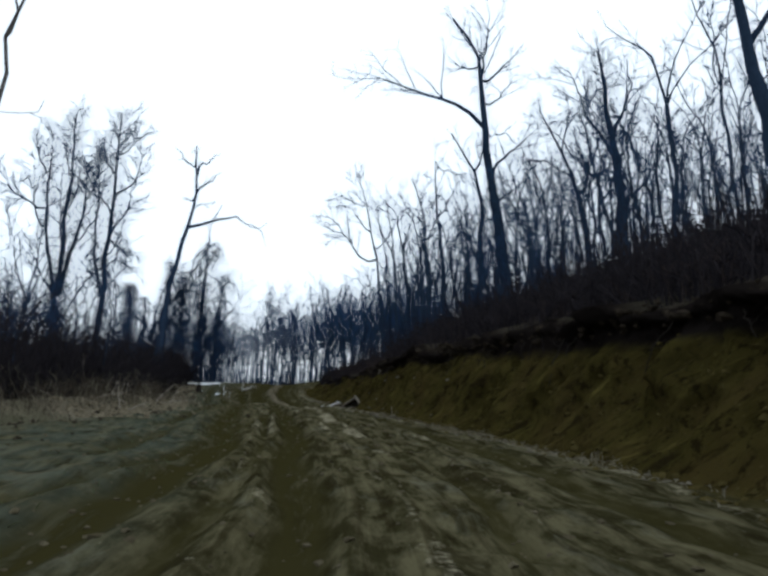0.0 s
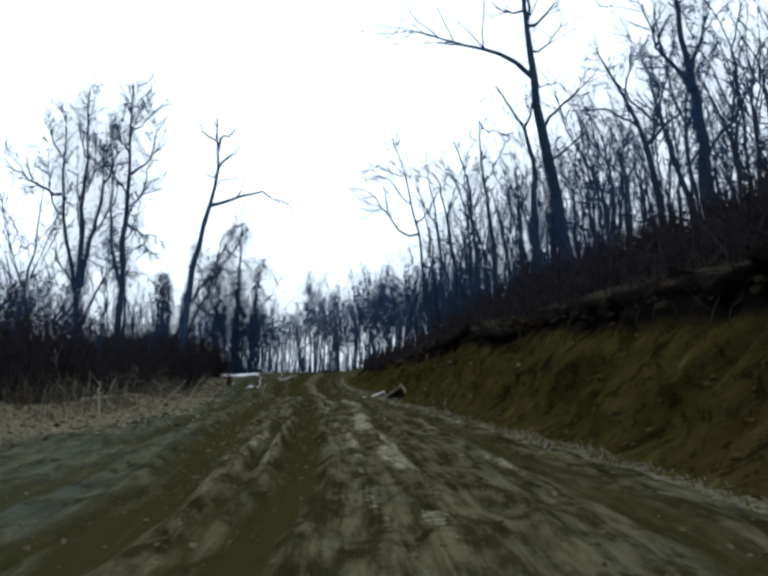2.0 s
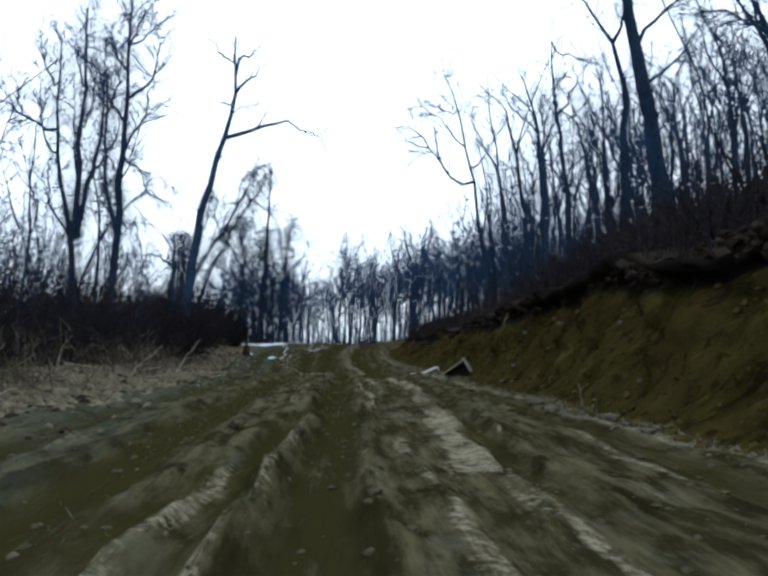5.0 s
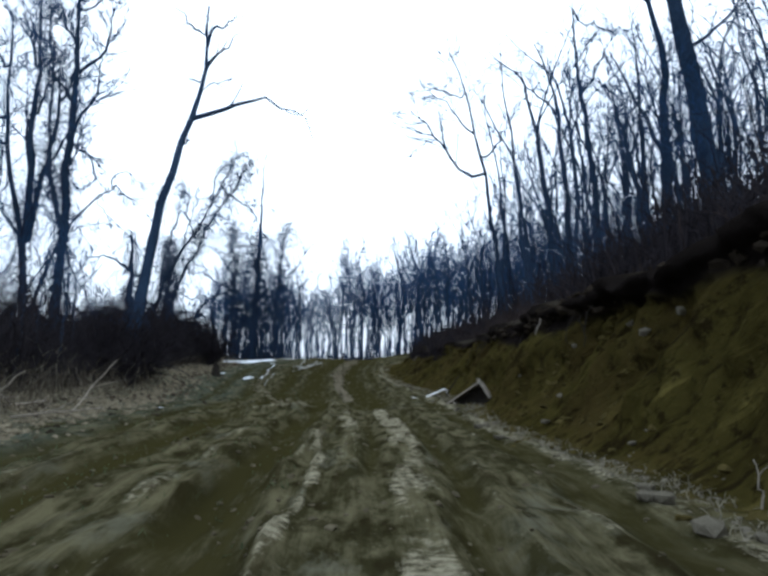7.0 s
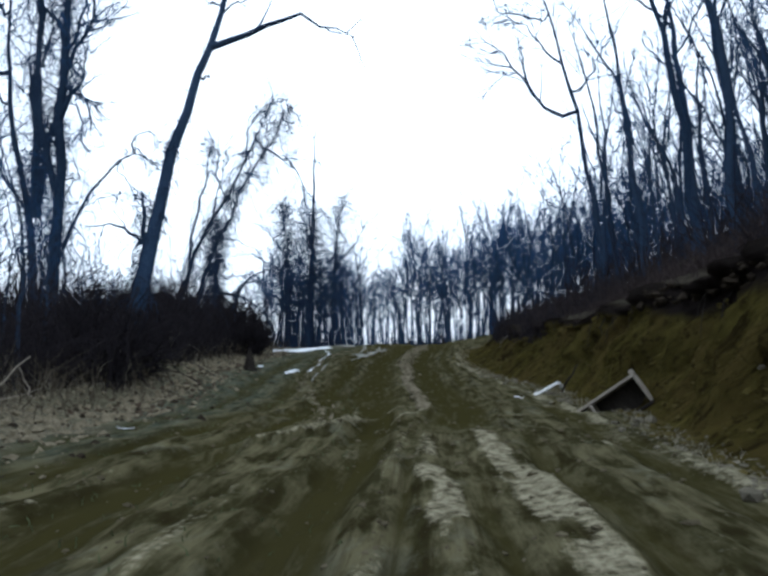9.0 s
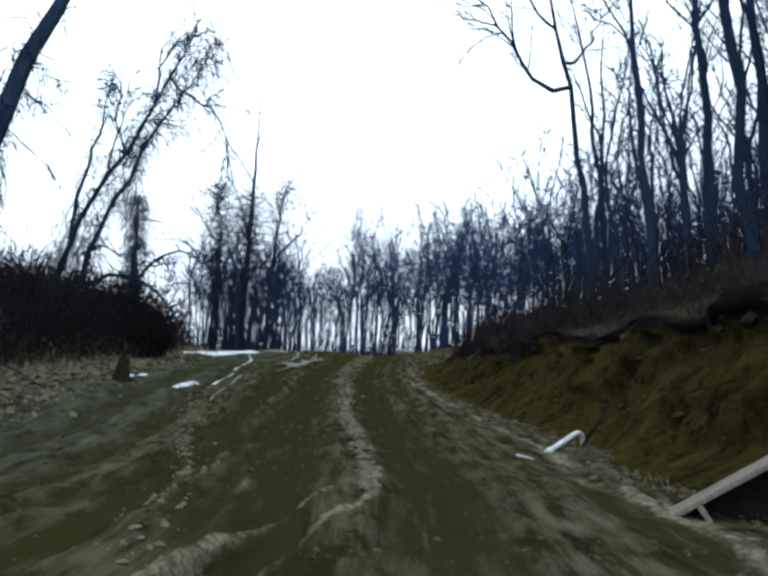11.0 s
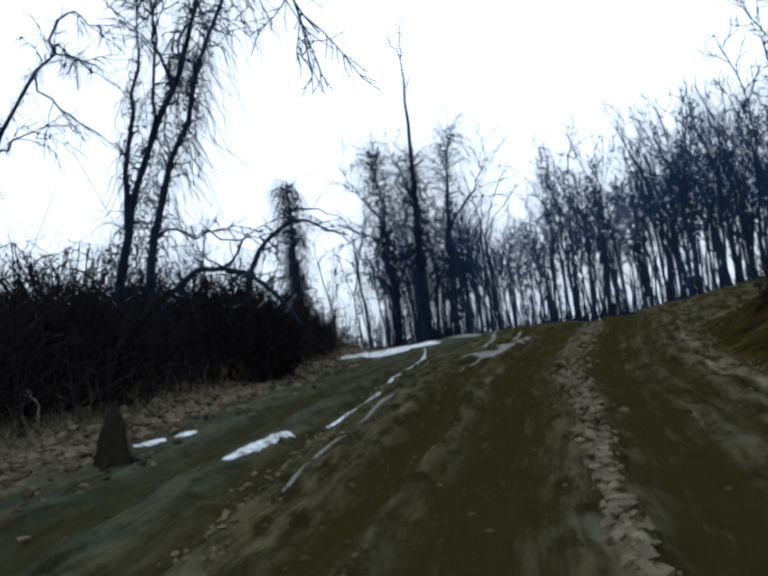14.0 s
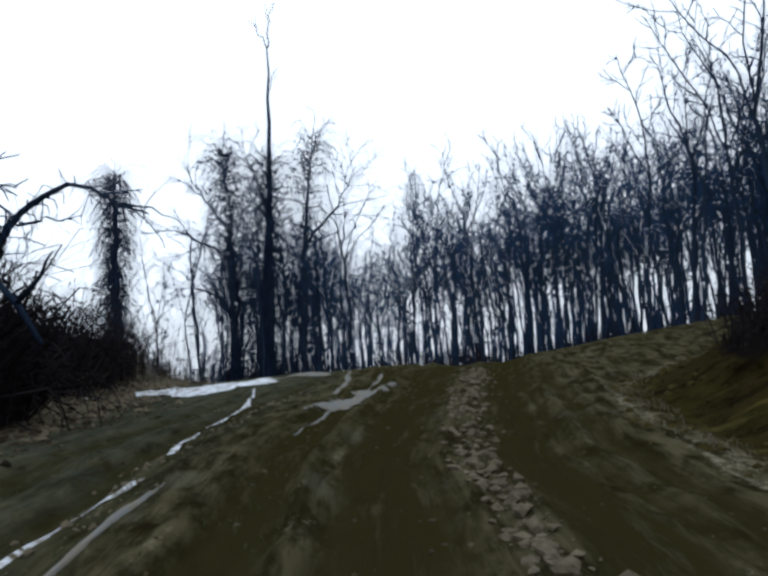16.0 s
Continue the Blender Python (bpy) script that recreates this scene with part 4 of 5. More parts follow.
def forest():
    rng = np.random.RandomState(42)
    makers = MODELS
    for style, sparse, sizes in (("near", False, (16, 19, 17, 15, 18, 16)), ("far", True, (14, 16, 15, 17, 13, 15, 16, 14))):
        makers[style] = []
        for h in sizes:
            trunk, crown = slim_tree(rng, h, (0.0075 if sparse else 0.0074) * h * rng.uniform(0.75, 1.15), sparse)
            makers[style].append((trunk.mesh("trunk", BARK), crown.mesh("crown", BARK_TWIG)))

    firsts = {}

    crowd = []

    def stand(style, x, y, size, label, group):
        k = rng.randint(len(makers[style]))
        m = Matrix.LocRotScale((x, y, float(land(x, y)) - 0.05), Euler((rng.normal(0, 0.02), rng.normal(-0.07 if x > float(BANK_FOOT(y)) and y < 95 else 0, 0.03), 0)).to_matrix().to_quaternion() @ Euler((0, 0, rng.uniform(0, 6.28))).to_quaternion(), (size, size, size * rng.uniform(0.92, 1.1)))
        if not group:
            crowd.append((style, k, m))
            SPOTS.append((x, y))
            return
        key = (style, k, label)
        if key in firsts:
            copy_thing(firsts[key], m @ Matrix.Diagonal([1 / v for v in firsts[key].scale] + [1]))
        else:
            ob = tagged(new("tree"), label, "tree", group)
            part("trunk", makers[style][k][0], ob)
            part("crown", makers[style][k][1], ob)
            ob.matrix_basis = m
            firsts[key] = ob
        SPOTS.append((x, y))

    def fill(count, style, box, test, gap, sizes, label, group):
        made = tries = 0
        while made < count and tries < count * 40:
            tries += 1
            x, y = rng.uniform(box[0], box[1]), rng.uniform(box[2], box[3])
            if test(x, y) and kept_clear(x, y, SPOTS, gap):
                stand(style, x, y, rng.uniform(*sizes), label, group)
                made += 1

    lip = lambda x, y: x - float(BANK_FOOT(y)) - 1.7
    edge = lambda x, y: float(LEFT_EDGE(y)) - x
    fill(62, "near", (2, 36, 18, 54), lambda x, y: 8.0 < lip(x, y) < 28, 1.8, (0.42, 0.78), "young bare tree on the wooded slope", "woods on the slope")
    fill(76, "near", (-4, 30, 54, 82), lambda x, y: 5.0 < lip(x, y) < 22, 1.6, (0.72, 1.02), "slender bare tree on the wooded slope", "woods on the slope")
    fill(80, "far", (-4, 30, 74, 104), lambda x, y: x > -2.5 + 0.25 * max(90 - y, 0) and (y > 87 or x > 8), 1.5, (0.66, 0.96), "slender bare tree where the slope meets the crest", "woods on the slope")
    fill(12, "near", (-2, 8, 86, 97), lambda x, y: x > float(BANK_FOOT(y)) - 6, 1.0, (0.50, 0.70), "short bushy tree at the end of the bank", "woods on the slope")
    fill(14, "far", (2.0, 9, 78, 92), lambda x, y: True, 1.2, (0.82, 1.04), "tall slender tree at the end of the bank", "woods on the slope")
    fill(20, "near", (-30, -16, 95.5, 103), lambda x, y: True, 0.9, (0.62, 0.84), "bushy bare tree by the tall mast", "woods beyond the crest")
    fill(40, "far", (-70, -24, 74, 150), lambda x, y: edge(x, y) > 6, 3.5, (0.38, 0.66), "thin bare tree behind the thicket", "woods behind the thicket")
    fill(18, "near", (-48, -12, 26, 62), lambda x, y: edge(x, y) > 5 and abs(x + 16) > 3.5, 4.5, (0.6, 0.95), "bare tree rising out of the thicket", "woods behind the thicket")
    fill(34, "far", (-32, -9, 22, 59), lambda x, y: 2.5 < edge(x, y) < 12, 1.4, (0.25, 0.55), "young sapling among the brambles", "saplings in the thicket")
    fill(24, "near", (-34, -14, 38, 57), lambda x, y: 3.0 < edge(x, y) < 15, 1.8, (0.42, 0.66), "bushy young tree crowded in the thicket", "saplings in the thicket")
    fill(190, "far", (4, 56, 26, 130), lambda x, y: 16 < lip(x, y) < 58 and y > 26 + 0.3 * lip(x, y), 1.7, (0.8, 1.15), "", "")
    join_woods("slope_woods", "dense bare woods covering the slope", crowd)
    crowd.clear()
    # the far wood stands in groves, with dips between them
    grove = line([-40, -34, -29.5, -21.7, -18, -16, -14, -9.5, -7.8, -5.7, 0.6, 5.6, 40], [0.55, 0.60, 1.0, 0.95, 0.80, 0.78, 1.10, 1.0, 0.84, 1.18, 1.18, 1.16, 1.2])
    made = tries = 0
    while made < 330 and tries < 9000:
        tries += 1
        x, y = rng.uniform(-36, 36), rng.uniform(97, 138)
        if y > 98 + 0.25 * abs(x + 8) and kept_clear(x, y, SPOTS, 1.2):
            far = (y - 43.5) / 64.5
            stand("far", x, y, float(grove(-3.4 + (x + 3.4) / far)) * rng.uniform(0.80, 1.03) * min(far, 1.12), "", "")
            made += 1
    join_woods("crest_woods", "dense bare woods beyond the crest", crowd)


forest()


# ---- brush, grass, litter ----
def stems(name, label, category, material, spots, heights, lean, radius, seed, bend=0.35, splits=2, drop=0.15):
    """Many thin bent stems as one uncountable growth. spots: x, y rows."""
    rng = np.random.RandomState(seed)
    n = len(spots)
    z = land(spots[:, 0], spots[:, 1]) - drop
    base = np.concatenate([spots, z[:, None]], 1)
    h = rng.uniform(*heights, n) * (0.55 + 0.9 * wave(spots[:, 0], spots[:, 1], 2.6, seed))
    az = rng.uniform(0, 6.283, n)
    tilt = np.abs(rng.normal(0, lean, n))
    d = np.stack([np.cos(az) * np.sin(tilt), np.sin(az) * np.sin(tilt), np.cos(tilt)], -1)
    rows = [(base, d, h, rng.uniform(0.6, 1.2, n) * radius)]
    for _ in range(splits):
        f = rng.uniform(0.3, 0.8, n)[:, None]
        d2 = d + rng.normal(0, 0.55, (n, 3))
        d2 /= np.linalg.norm(d2, axis=1)[:, None]
        rows.append((base + d * f * h[:, None], d2, h * rng.uniform(0.3, 0.6, n), radius * 0.6 * np.ones(n)))
    V, F, at = [], [], 0
    for b, d, h, r in rows:
        n = len(b)
        side = rng.normal(0, bend, (n, 3)) * h[:, None]
        side[:, 2] -= np.abs(side[:, 2])
        mid, tip = b + d * h[:, None] * 0.55, b + d * h[:, None] + side
        ring = []
        a = np.cross(d, rng.normal(0, 1, (n, 3)))
        a /= np.linalg.norm(a, axis=1)[:, None] + 1e-9
        c = np.cross(d, a)
        for p, s in ((b, 1.0), (mid, 0.75), (tip, 0.3)):
            for k in range(3):
                th = k * 2.0944
                ring.append(p + (a * math.cos(th) + c * math.sin(th)) * (r * s)[:, None])
        V.append(np.stack(ring, 1).reshape(-1, 3))
        i = at + np.arange(n)[:, None] * 9
        for s in range(2):
            for k in range(3):
                k1 = (k + 1) % 3
                F.append(i + np.array([[3 * s + k, 3 * s + k1, 3 * s + 3 + k1, 3 * s + 3 + k]]))
        at += n * 9
    me = bpy.data.meshes.new(name)
    me.from_pydata(np.concatenate(V).tolist(), [], np.concatenate(F).tolist())
    me.materials.append(material)
    return tagged(new(name, me), label, category, kind="stuff")


def strip(rng, count, y0, y1, off0, off1, along, clump=1.0, power=1.0):
    """Spots beside a line, gathered into clumps."""
    y = rng.uniform(y0, y1, count)
    o = off0 + (off1 - off0) * rng.uniform(0, 1, count) ** power
    x = along(y) + o
    keep = wave(x, y, 1.6, 2) > rng.uniform(0.0, 0.75, count) * clump
    return np.stack([x, y], -1)[keep]


rng = np.random.RandomState(8)
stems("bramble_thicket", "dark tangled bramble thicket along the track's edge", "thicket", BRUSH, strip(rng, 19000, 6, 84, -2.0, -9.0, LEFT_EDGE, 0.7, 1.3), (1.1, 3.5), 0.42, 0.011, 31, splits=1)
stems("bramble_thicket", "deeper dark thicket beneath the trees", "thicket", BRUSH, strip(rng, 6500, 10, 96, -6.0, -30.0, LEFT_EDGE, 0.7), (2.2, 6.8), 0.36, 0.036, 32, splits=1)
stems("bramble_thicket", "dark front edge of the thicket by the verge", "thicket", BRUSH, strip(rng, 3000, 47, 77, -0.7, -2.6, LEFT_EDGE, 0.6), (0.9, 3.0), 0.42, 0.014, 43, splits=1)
stems("slope_brush", "low reddish-brown brush above the clay bank", "brush", BRUSH_RED, strip(rng, 7500, 0, 84, 2.1, 8.0, BANK_FOOT, 0.9), (0.3, 1.3), 0.5, 0.014, 33, splits=1)
stems("slope_brush", "brown brush on the low end of the bank", "brush", BRUSH_RED, strip(rng, 3000, 48, 80, 1.5, 5.0, BANK_FOOT, 0.7), (0.25, 1.0), 0.5, 0.014, 42, splits=1)
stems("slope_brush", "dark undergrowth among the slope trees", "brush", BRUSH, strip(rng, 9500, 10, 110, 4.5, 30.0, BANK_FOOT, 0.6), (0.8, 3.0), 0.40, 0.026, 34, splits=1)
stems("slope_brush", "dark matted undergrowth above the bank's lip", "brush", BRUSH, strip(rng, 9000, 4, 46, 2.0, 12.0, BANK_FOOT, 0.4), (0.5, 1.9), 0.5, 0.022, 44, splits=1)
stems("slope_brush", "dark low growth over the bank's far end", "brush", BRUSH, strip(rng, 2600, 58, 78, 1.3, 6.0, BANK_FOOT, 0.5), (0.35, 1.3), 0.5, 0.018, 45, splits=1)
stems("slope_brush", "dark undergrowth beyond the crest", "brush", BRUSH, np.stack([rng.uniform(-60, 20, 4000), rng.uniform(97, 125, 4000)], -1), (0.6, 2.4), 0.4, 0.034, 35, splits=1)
stems("dry_grass", "pale dry grass and stalks on the track's edge", "grass", STRAW, strip(rng, 4200, 4, 84, 0.7, -2.8, LEFT_EDGE, 1.3), (0.08, 0.36), 0.8, 0.008, 36, splits=0, drop=0.02)
stems("dry_grass", "pale straw and rootlets along the bank's foot", "grass", STRAW, strip(rng, 4200, 2, 76, -0.75, -0.1, BANK_FOOT, 1.3), (0.05, 0.18), 1.1, 0.007, 37, splits=1, drop=0.02)
spots = strip(rng, 5200, 4, 74, 6.2, 0.2, LEFT_EDGE, 1.3)
stems("short_grass", "thin short green grass on the quiet side of the track", "grass", GREEN, spots, (0.04, 0.11), 0.8, 0.007, 38, splits=0, drop=0.01)
stems("weeds", "tall pale dead weeds at the thicket's edge", "weeds", STRAW, strip(rng, 420, 8, 80, -0.6, -2.6, LEFT_EDGE, 1.2), (0.5, 1.3), 0.35, 0.009, 39, splits=2, drop=0.05)
stems("low_brush", "low brown weeds and twigs in front of the thicket", "brush", BRUSH_TAN, strip(rng, 4200, 6, 84, -0.3, -3.2, LEFT_EDGE, 1.0), (0.25, 1.1), 0.5, 0.011, 40, splits=1, drop=0.05)
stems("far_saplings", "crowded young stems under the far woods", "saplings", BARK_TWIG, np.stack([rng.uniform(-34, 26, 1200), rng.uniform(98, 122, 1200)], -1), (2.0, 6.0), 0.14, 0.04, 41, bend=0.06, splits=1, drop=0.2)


def heap(x, y, wide, high, count, seed):
    """A mound of vines over a buried bush."""
    r = np.random.RandomState(seed)
    t = Tubes()
    z = float(land(x, y))
    for _ in range(count):
        a, f = r.uniform(0, 6.283), math.sqrt(r.uniform(0, 1))
        h = high * (1 - 0.75 * f * f) * r.uniform(0.55, 1.08)
        foot = np.array([wide * f * math.cos(a), wide * f * math.sin(a), -0.3])
        q = shoot(r, foot, (r.normal(0, 0.35), r.normal(0, 0.35), 1), h, 2, 0.05, 0.35)
        tail = shoot(r, q[-1], (r.normal(0, 0.8), r.normal(0, 0.8), 0.1), r.uniform(0.5, 1.5), 2, -0.55, 0.3)
        t.add(np.concatenate([q, tail[1:]]), np.linspace(0.028, 0.011, 5), 3)
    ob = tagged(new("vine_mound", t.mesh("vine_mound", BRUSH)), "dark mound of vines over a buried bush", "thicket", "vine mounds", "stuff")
    ob.location = (x, y, z)
    SPOTS.append((x, y))


for k, (x, y, wide, high, count) in enumerate([(-18.4, 58.5, 1.8, 3.9, 1100), (-21.5, 64.5, 2.6, 4.8, 1500), (-17.9, 66.5, 2.0, 4.2, 1100), (-14.7, 49.4, 1.5, 3.7, 900), (-17.4, 53.5, 1.6, 3.7, 800), (-23.5, 70.5, 2.8, 5.2, 1200), (-20.8, 73.5, 2.0, 3.2, 800), (-24.6, 57.0, 2.6, 4.6, 1000), (-18.2, 60.4, 2.0, 4.0, 1200)]):
    heap(x, y, wide, high, count, 60 + k)


# ---- things along the track ----
def bank_at(y, v):
    """A place on the bank's clay face, v of its height up."""
    foot = float(BANK_FOOT(y))
    return Vector((foot + float(BANK_WIDE(y)) * float(np.interp(v, [0, 0.2, 0.5, 0.85], [0, 0.3, 0.6, 0.92])), y, float(land(foot - 0.02, y)) + float(BANK_HIGH(y)) * v))


def lump_mesh(name, material, seed, flat_z=0.6):
    r = np.random.RandomState(seed)
    bm = bmesh.new()
    bmesh.ops.create_icosphere(bm, subdivisions=1, radius=1)
    for v in bm.verts:
        v.co *= r.uniform(0.65, 1.2)
        v.co.z *= flat_z
    me = bpy.data.meshes.new(name)
    bm.to_mesh(me)
    bm.free()
    me.materials.append(material)
    return me


def lumps(name, label, category, material, spots, sizes, seed):
    """Many crumbs of earth as one uncountable scatter. spots: x, y, z rows."""
    r = np.random.RandomState(seed)
    unit = np.array([v.co[:] for v in lump_mesh("crumb", material, seed).vertices])
    faces = np.array([p.vertices[:] for p in lump_mesh("crumb", material, seed).polygons])
    n = len(spots)
    s = sizes[0] + (sizes[1] - sizes[0]) * r.uniform(0, 1, n) ** 2.5
    turn = r.uniform(0, 6.283, n)
    c, d = np.cos(turn), np.sin(turn)
    jig = unit[None] * (1 + 0.25 * r.normal(0, 1, (n, len(unit), 1)))
    v = np.stack([jig[..., 0] * c[:, None] - jig[..., 1] * d[:, None], jig[..., 0] * d[:, None] + jig[..., 1] * c[:, None], jig[..., 2]], -1) * s[:, None, None] + spots[:, None]
    f = faces[None] + (np.arange(n) * len(unit))[:, None, None]
    me = bpy.data.meshes.new(name)
    me.from_pydata(v.reshape(-1, 3).tolist(), [], f.reshape(-1, 3).tolist())
    me.materials.append(material)
    return tagged(new(name, me), label, category, kind="stuff")


def on_land(x, y, lift=0.0):
    return np.stack([x, y, land(x, y) + lift], -1)


rng = np.random.RandomState(77)
y = rng.uniform(46, 78, 1500)
lumps("mud_clods", "pale crumbled mud clods on the ridge between the ruts", "mud", CLOD, on_land(RIDGE(y) + 0.18 + rng.normal(0, 0.085, 1500) * np.interp(y, [46, 51, 58, 66, 78], [0.55, 0.9, 1, 2.6, 3.4]), y, rng.uniform(-0.04, 0.035, 1500)), (0.015, 0.13), 1)
y = rng.uniform(2, 45, 700)
lumps("mud_clods", "small mud clods thrown up beside the ruts", "mud", MUDLUMP, on_land(RIDGE(y) + rng.choice([0.0, 1.8, -2.2], 700) + rng.normal(0, 0.3, 700), y), (0.012, 0.06), 2)
y = rng.uniform(43, 74, 450)
lumps("mud_clods", "pale clods along the dried edge of a rut", "mud", CLOD, on_land(RIDGE(y) + np.interp(y, *RIM) + rng.normal(0, 0.16, 450), y), (0.015, 0.08), 9)
y = rng.uniform(-1, 80, 2600)
lumps("mud_crumbs", "small dark mud crumbs strewn over the track", "mud", MUDLUMP, on_land(RIDGE(y) + rng.uniform(-7, 4, 2600), y), (0.012, 0.06), 8)
y = rng.uniform(4, 74, 1100)
lumps("fallen_clay", "clay lumps fallen to the bank's foot", "clay", CLAYLUMP, on_land(BANK_FOOT(y) + rng.normal(-0.25, 0.28, 1100), y), (0.02, 0.13), 3)
y = rng.uniform(8, 64, 1900)
lumps("fallen_stones", "pale stones and root bits along the bank's foot", "stones", STONE, on_land(BANK_FOOT(y) + rng.normal(-0.42, 0.20, 1900), y), (0.012, 0.06), 4)
y, v = np.concatenate([rng.uniform(2, 72, 900), rng.uniform(44, 64, 250)]), rng.uniform(0.05, 0.8, 1150)
lumps("bank_lumps", "clay lumps sticking out of the bank", "clay", CLAYLUMP, np.array([bank_at(a, b)[:] for a, b in zip(y, v)]) + np.array([0.08, 0, 0]), (0.015, 0.11), 5)
y = rng.uniform(0, 50, 700)
lumps("soil_lumps", "black topsoil lumps on the bank's lip", "soil", DARKLUMP, np.array([bank_at(a, b)[:] for a, b in zip(y, rng.uniform(0.84, 1.0, 700))]) + np.stack([rng.uniform(-0.25, 0.15, 700), 0 * y, 0 * y], -1), (0.05, 0.20), 6)
y = rng.uniform(10, 80, 800)
lumps("verge_clods", "dark clods and leaf litter on the verge", "soil", DARKLUMP, on_land(LEFT_EDGE(y) + rng.normal(0.3, 1.1, 800), y), (0.02, 0.12), 7)

y = rng.uniform(20, 78, 3600)
lumps("verge_clods", "pale dry crumbs and litter on the verge", "soil", CLOD, on_land(LEFT_EDGE(y) + rng.normal(0.1, 0.8, 3600), y), (0.02, 0.15), 10)

y = rng.uniform(44, 76, 2200)
lumps("leaf_litter", "wet brown leaves and clods on the verge", "litter", LEAF, on_land(LEFT_EDGE(y) + rng.normal(0.5, 0.7, 2200), y), (0.02, 0.10), 11)
# larger single stones
STONES = [lump_mesh("stone", STONE, 90 + k, 0.7) for k in range(5)]
for k in range(34):
    y = rng.uniform(24, 60)
    x = float(BANK_FOOT(y)) + rng.normal(-0.55, 0.25)
    s = rng.uniform(0.06, 0.13)
    ob = tagged(new("stone", STONES[k % 5]), "pale weathered stone at the bank's foot", "stone", "stones at the bank's foot")
    ob.matrix_world = Matrix.LocRotScale((x, y, float(land(x, y)) + 0.3 * s), Euler((0, 0, rng.uniform(0, 6.28))), (s * 1.3, s, s))
for y, v, s in ((33.4, 0.62, 0.11), (32.5, 0.72, 0.10), (31.9, 0.52, 0.11), (31.2, 0.66, 0.07), (34.3, 0.70, 0.08), (29.2, 0.56, 0.08), (24.0, 0.52, 0.08), (37.0, 0.60, 0.07), (40.6, 0.35, 0.07), (36.1, 0.25, 0.07), (27.0, 0.2, 0.06), (44.2, 0.5, 0.06)):
    ob = tagged(new("stone", STONES[int(y) % 5]), "pale stone bedded in the clay bank", "stone", "stones in the bank")
    p = bank_at(y, v)
    ob.matrix_world = Matrix.LocRotScale((p.x - 0.02, p.y, p.z), Euler((0.3, 0.5, y)), (s, s, s))


def stick(pts, r, material, label, name="fallen_branch", category="branch", side=0, seed=0, group=""):
    r0 = np.random.RandomState(seed)
    pts = np.asarray(pts, float)
    base = pts[0].copy()
    t = Tubes()
    q = curve(pts, 8) - base
    q[1:-1] += r0.normal(0, 0.002 if material is PIPE else 0.02, (6, 3))
    t.add(q, np.linspace(r, r * 0.45, 8), 6, True)
    ob = tagged(new(name), label, category, group)
    ob.location = base
    part("stem", t.mesh("stem", material), ob)
    for _ in range(side):
        k = r0.randint(2, 7)
        s = Tubes()
        l = r0.uniform(0.25, 0.5) * np.linalg.norm(q[-1])
        d = aside(r0, q[k] - q[k - 1], radians(r0.uniform(30, 60)))
        d[2] = abs(d[2])
        s.add(shoot(r0, q[k], d, l, 4, 0, 0.15), np.linspace(r * 0.5, r * 0.15, 5), 4, True)
        part("side_branch", s.mesh("side_branch", material), ob)
    return ob


# pale dead branches lying on the left verge
for k in range(20):
    y = rng.uniform(22, 40)
    x = float(LEFT_EDGE(y)) + rng.uniform(-2.4, 0.1)
    z = float(land(x, y))
    a, l = rng.uniform(0, 6.28), rng.uniform(0.7, 1.9)
    rise = rng.choice([0.1, 0.35, 0.9]) * l
    stick([(x, y, z), (x + 0.5 * l * math.cos(a), y + 0.5 * l * math.sin(a), z + 0.55 * rise), (x + l * math.cos(a), y + l * math.sin(a), max(float(land(x + l * math.cos(a), y + l * math.sin(a))), z + rise))], rng.uniform(0.02, 0.04), DEADWOOD,
          "pale broken branch lying on the verge", side=2, seed=k, group="branches on the verge")
for k in range(9):
    y = rng.uniform(44, 70)
    x = float(LEFT_EDGE(y)) + rng.uniform(-2.2, -0.6)
    z = float(land(x, y))
    stick([(x, y, z - 0.1), (x + rng.normal(0, 0.15), y, z + 0.4), (x + rng.normal(0, 0.3), y + rng.normal(0, 0.3), z + rng.uniform(0.6, 1.2))], 0.022, DEADWOOD, "pale bare stalk standing at the thicket's edge", "stalk", "stalk", 1, 40 + k, "stalks at the thicket")

# log on the slope above the bank, and roots hanging from the lip
stick([(8.6, 43.6, float(land(8.6, 43.6)) + 0.25), (9.6, 44, float(land(9.6, 44)) + 0.75), (11.4, 44.6, float(land(11.4, 44.6)) + 0.70)], 0.11, DEADWOOD, "pale fallen log lying on the slope", "log", "log", 2, 3)
p = bank_at(41.5, 0.90)
stick([(p.x + 0.1, p.y + 0.35, p.z + 0.25), (p.x - 0.22, p.y + 0.05, p.z - 0.1), (p.x - 0.3, p.y - 0.2, p.z - 0.45)], 0.035, DEADWOOD, "pale stub of root over the bank's lip", "root", "root", 0, 12)
p = np.array([2.55, 28.3, float(land(2.55, 28.3))])
stick([p - (0, 0, 0.05), p + (-0.03, 0, 0.2), p + (-0.07, 0.02, 0.46)], 0.012, DEADWOOD, "pale dead stalk at the bank's foot", "stalk", "stalk", 1, 13)
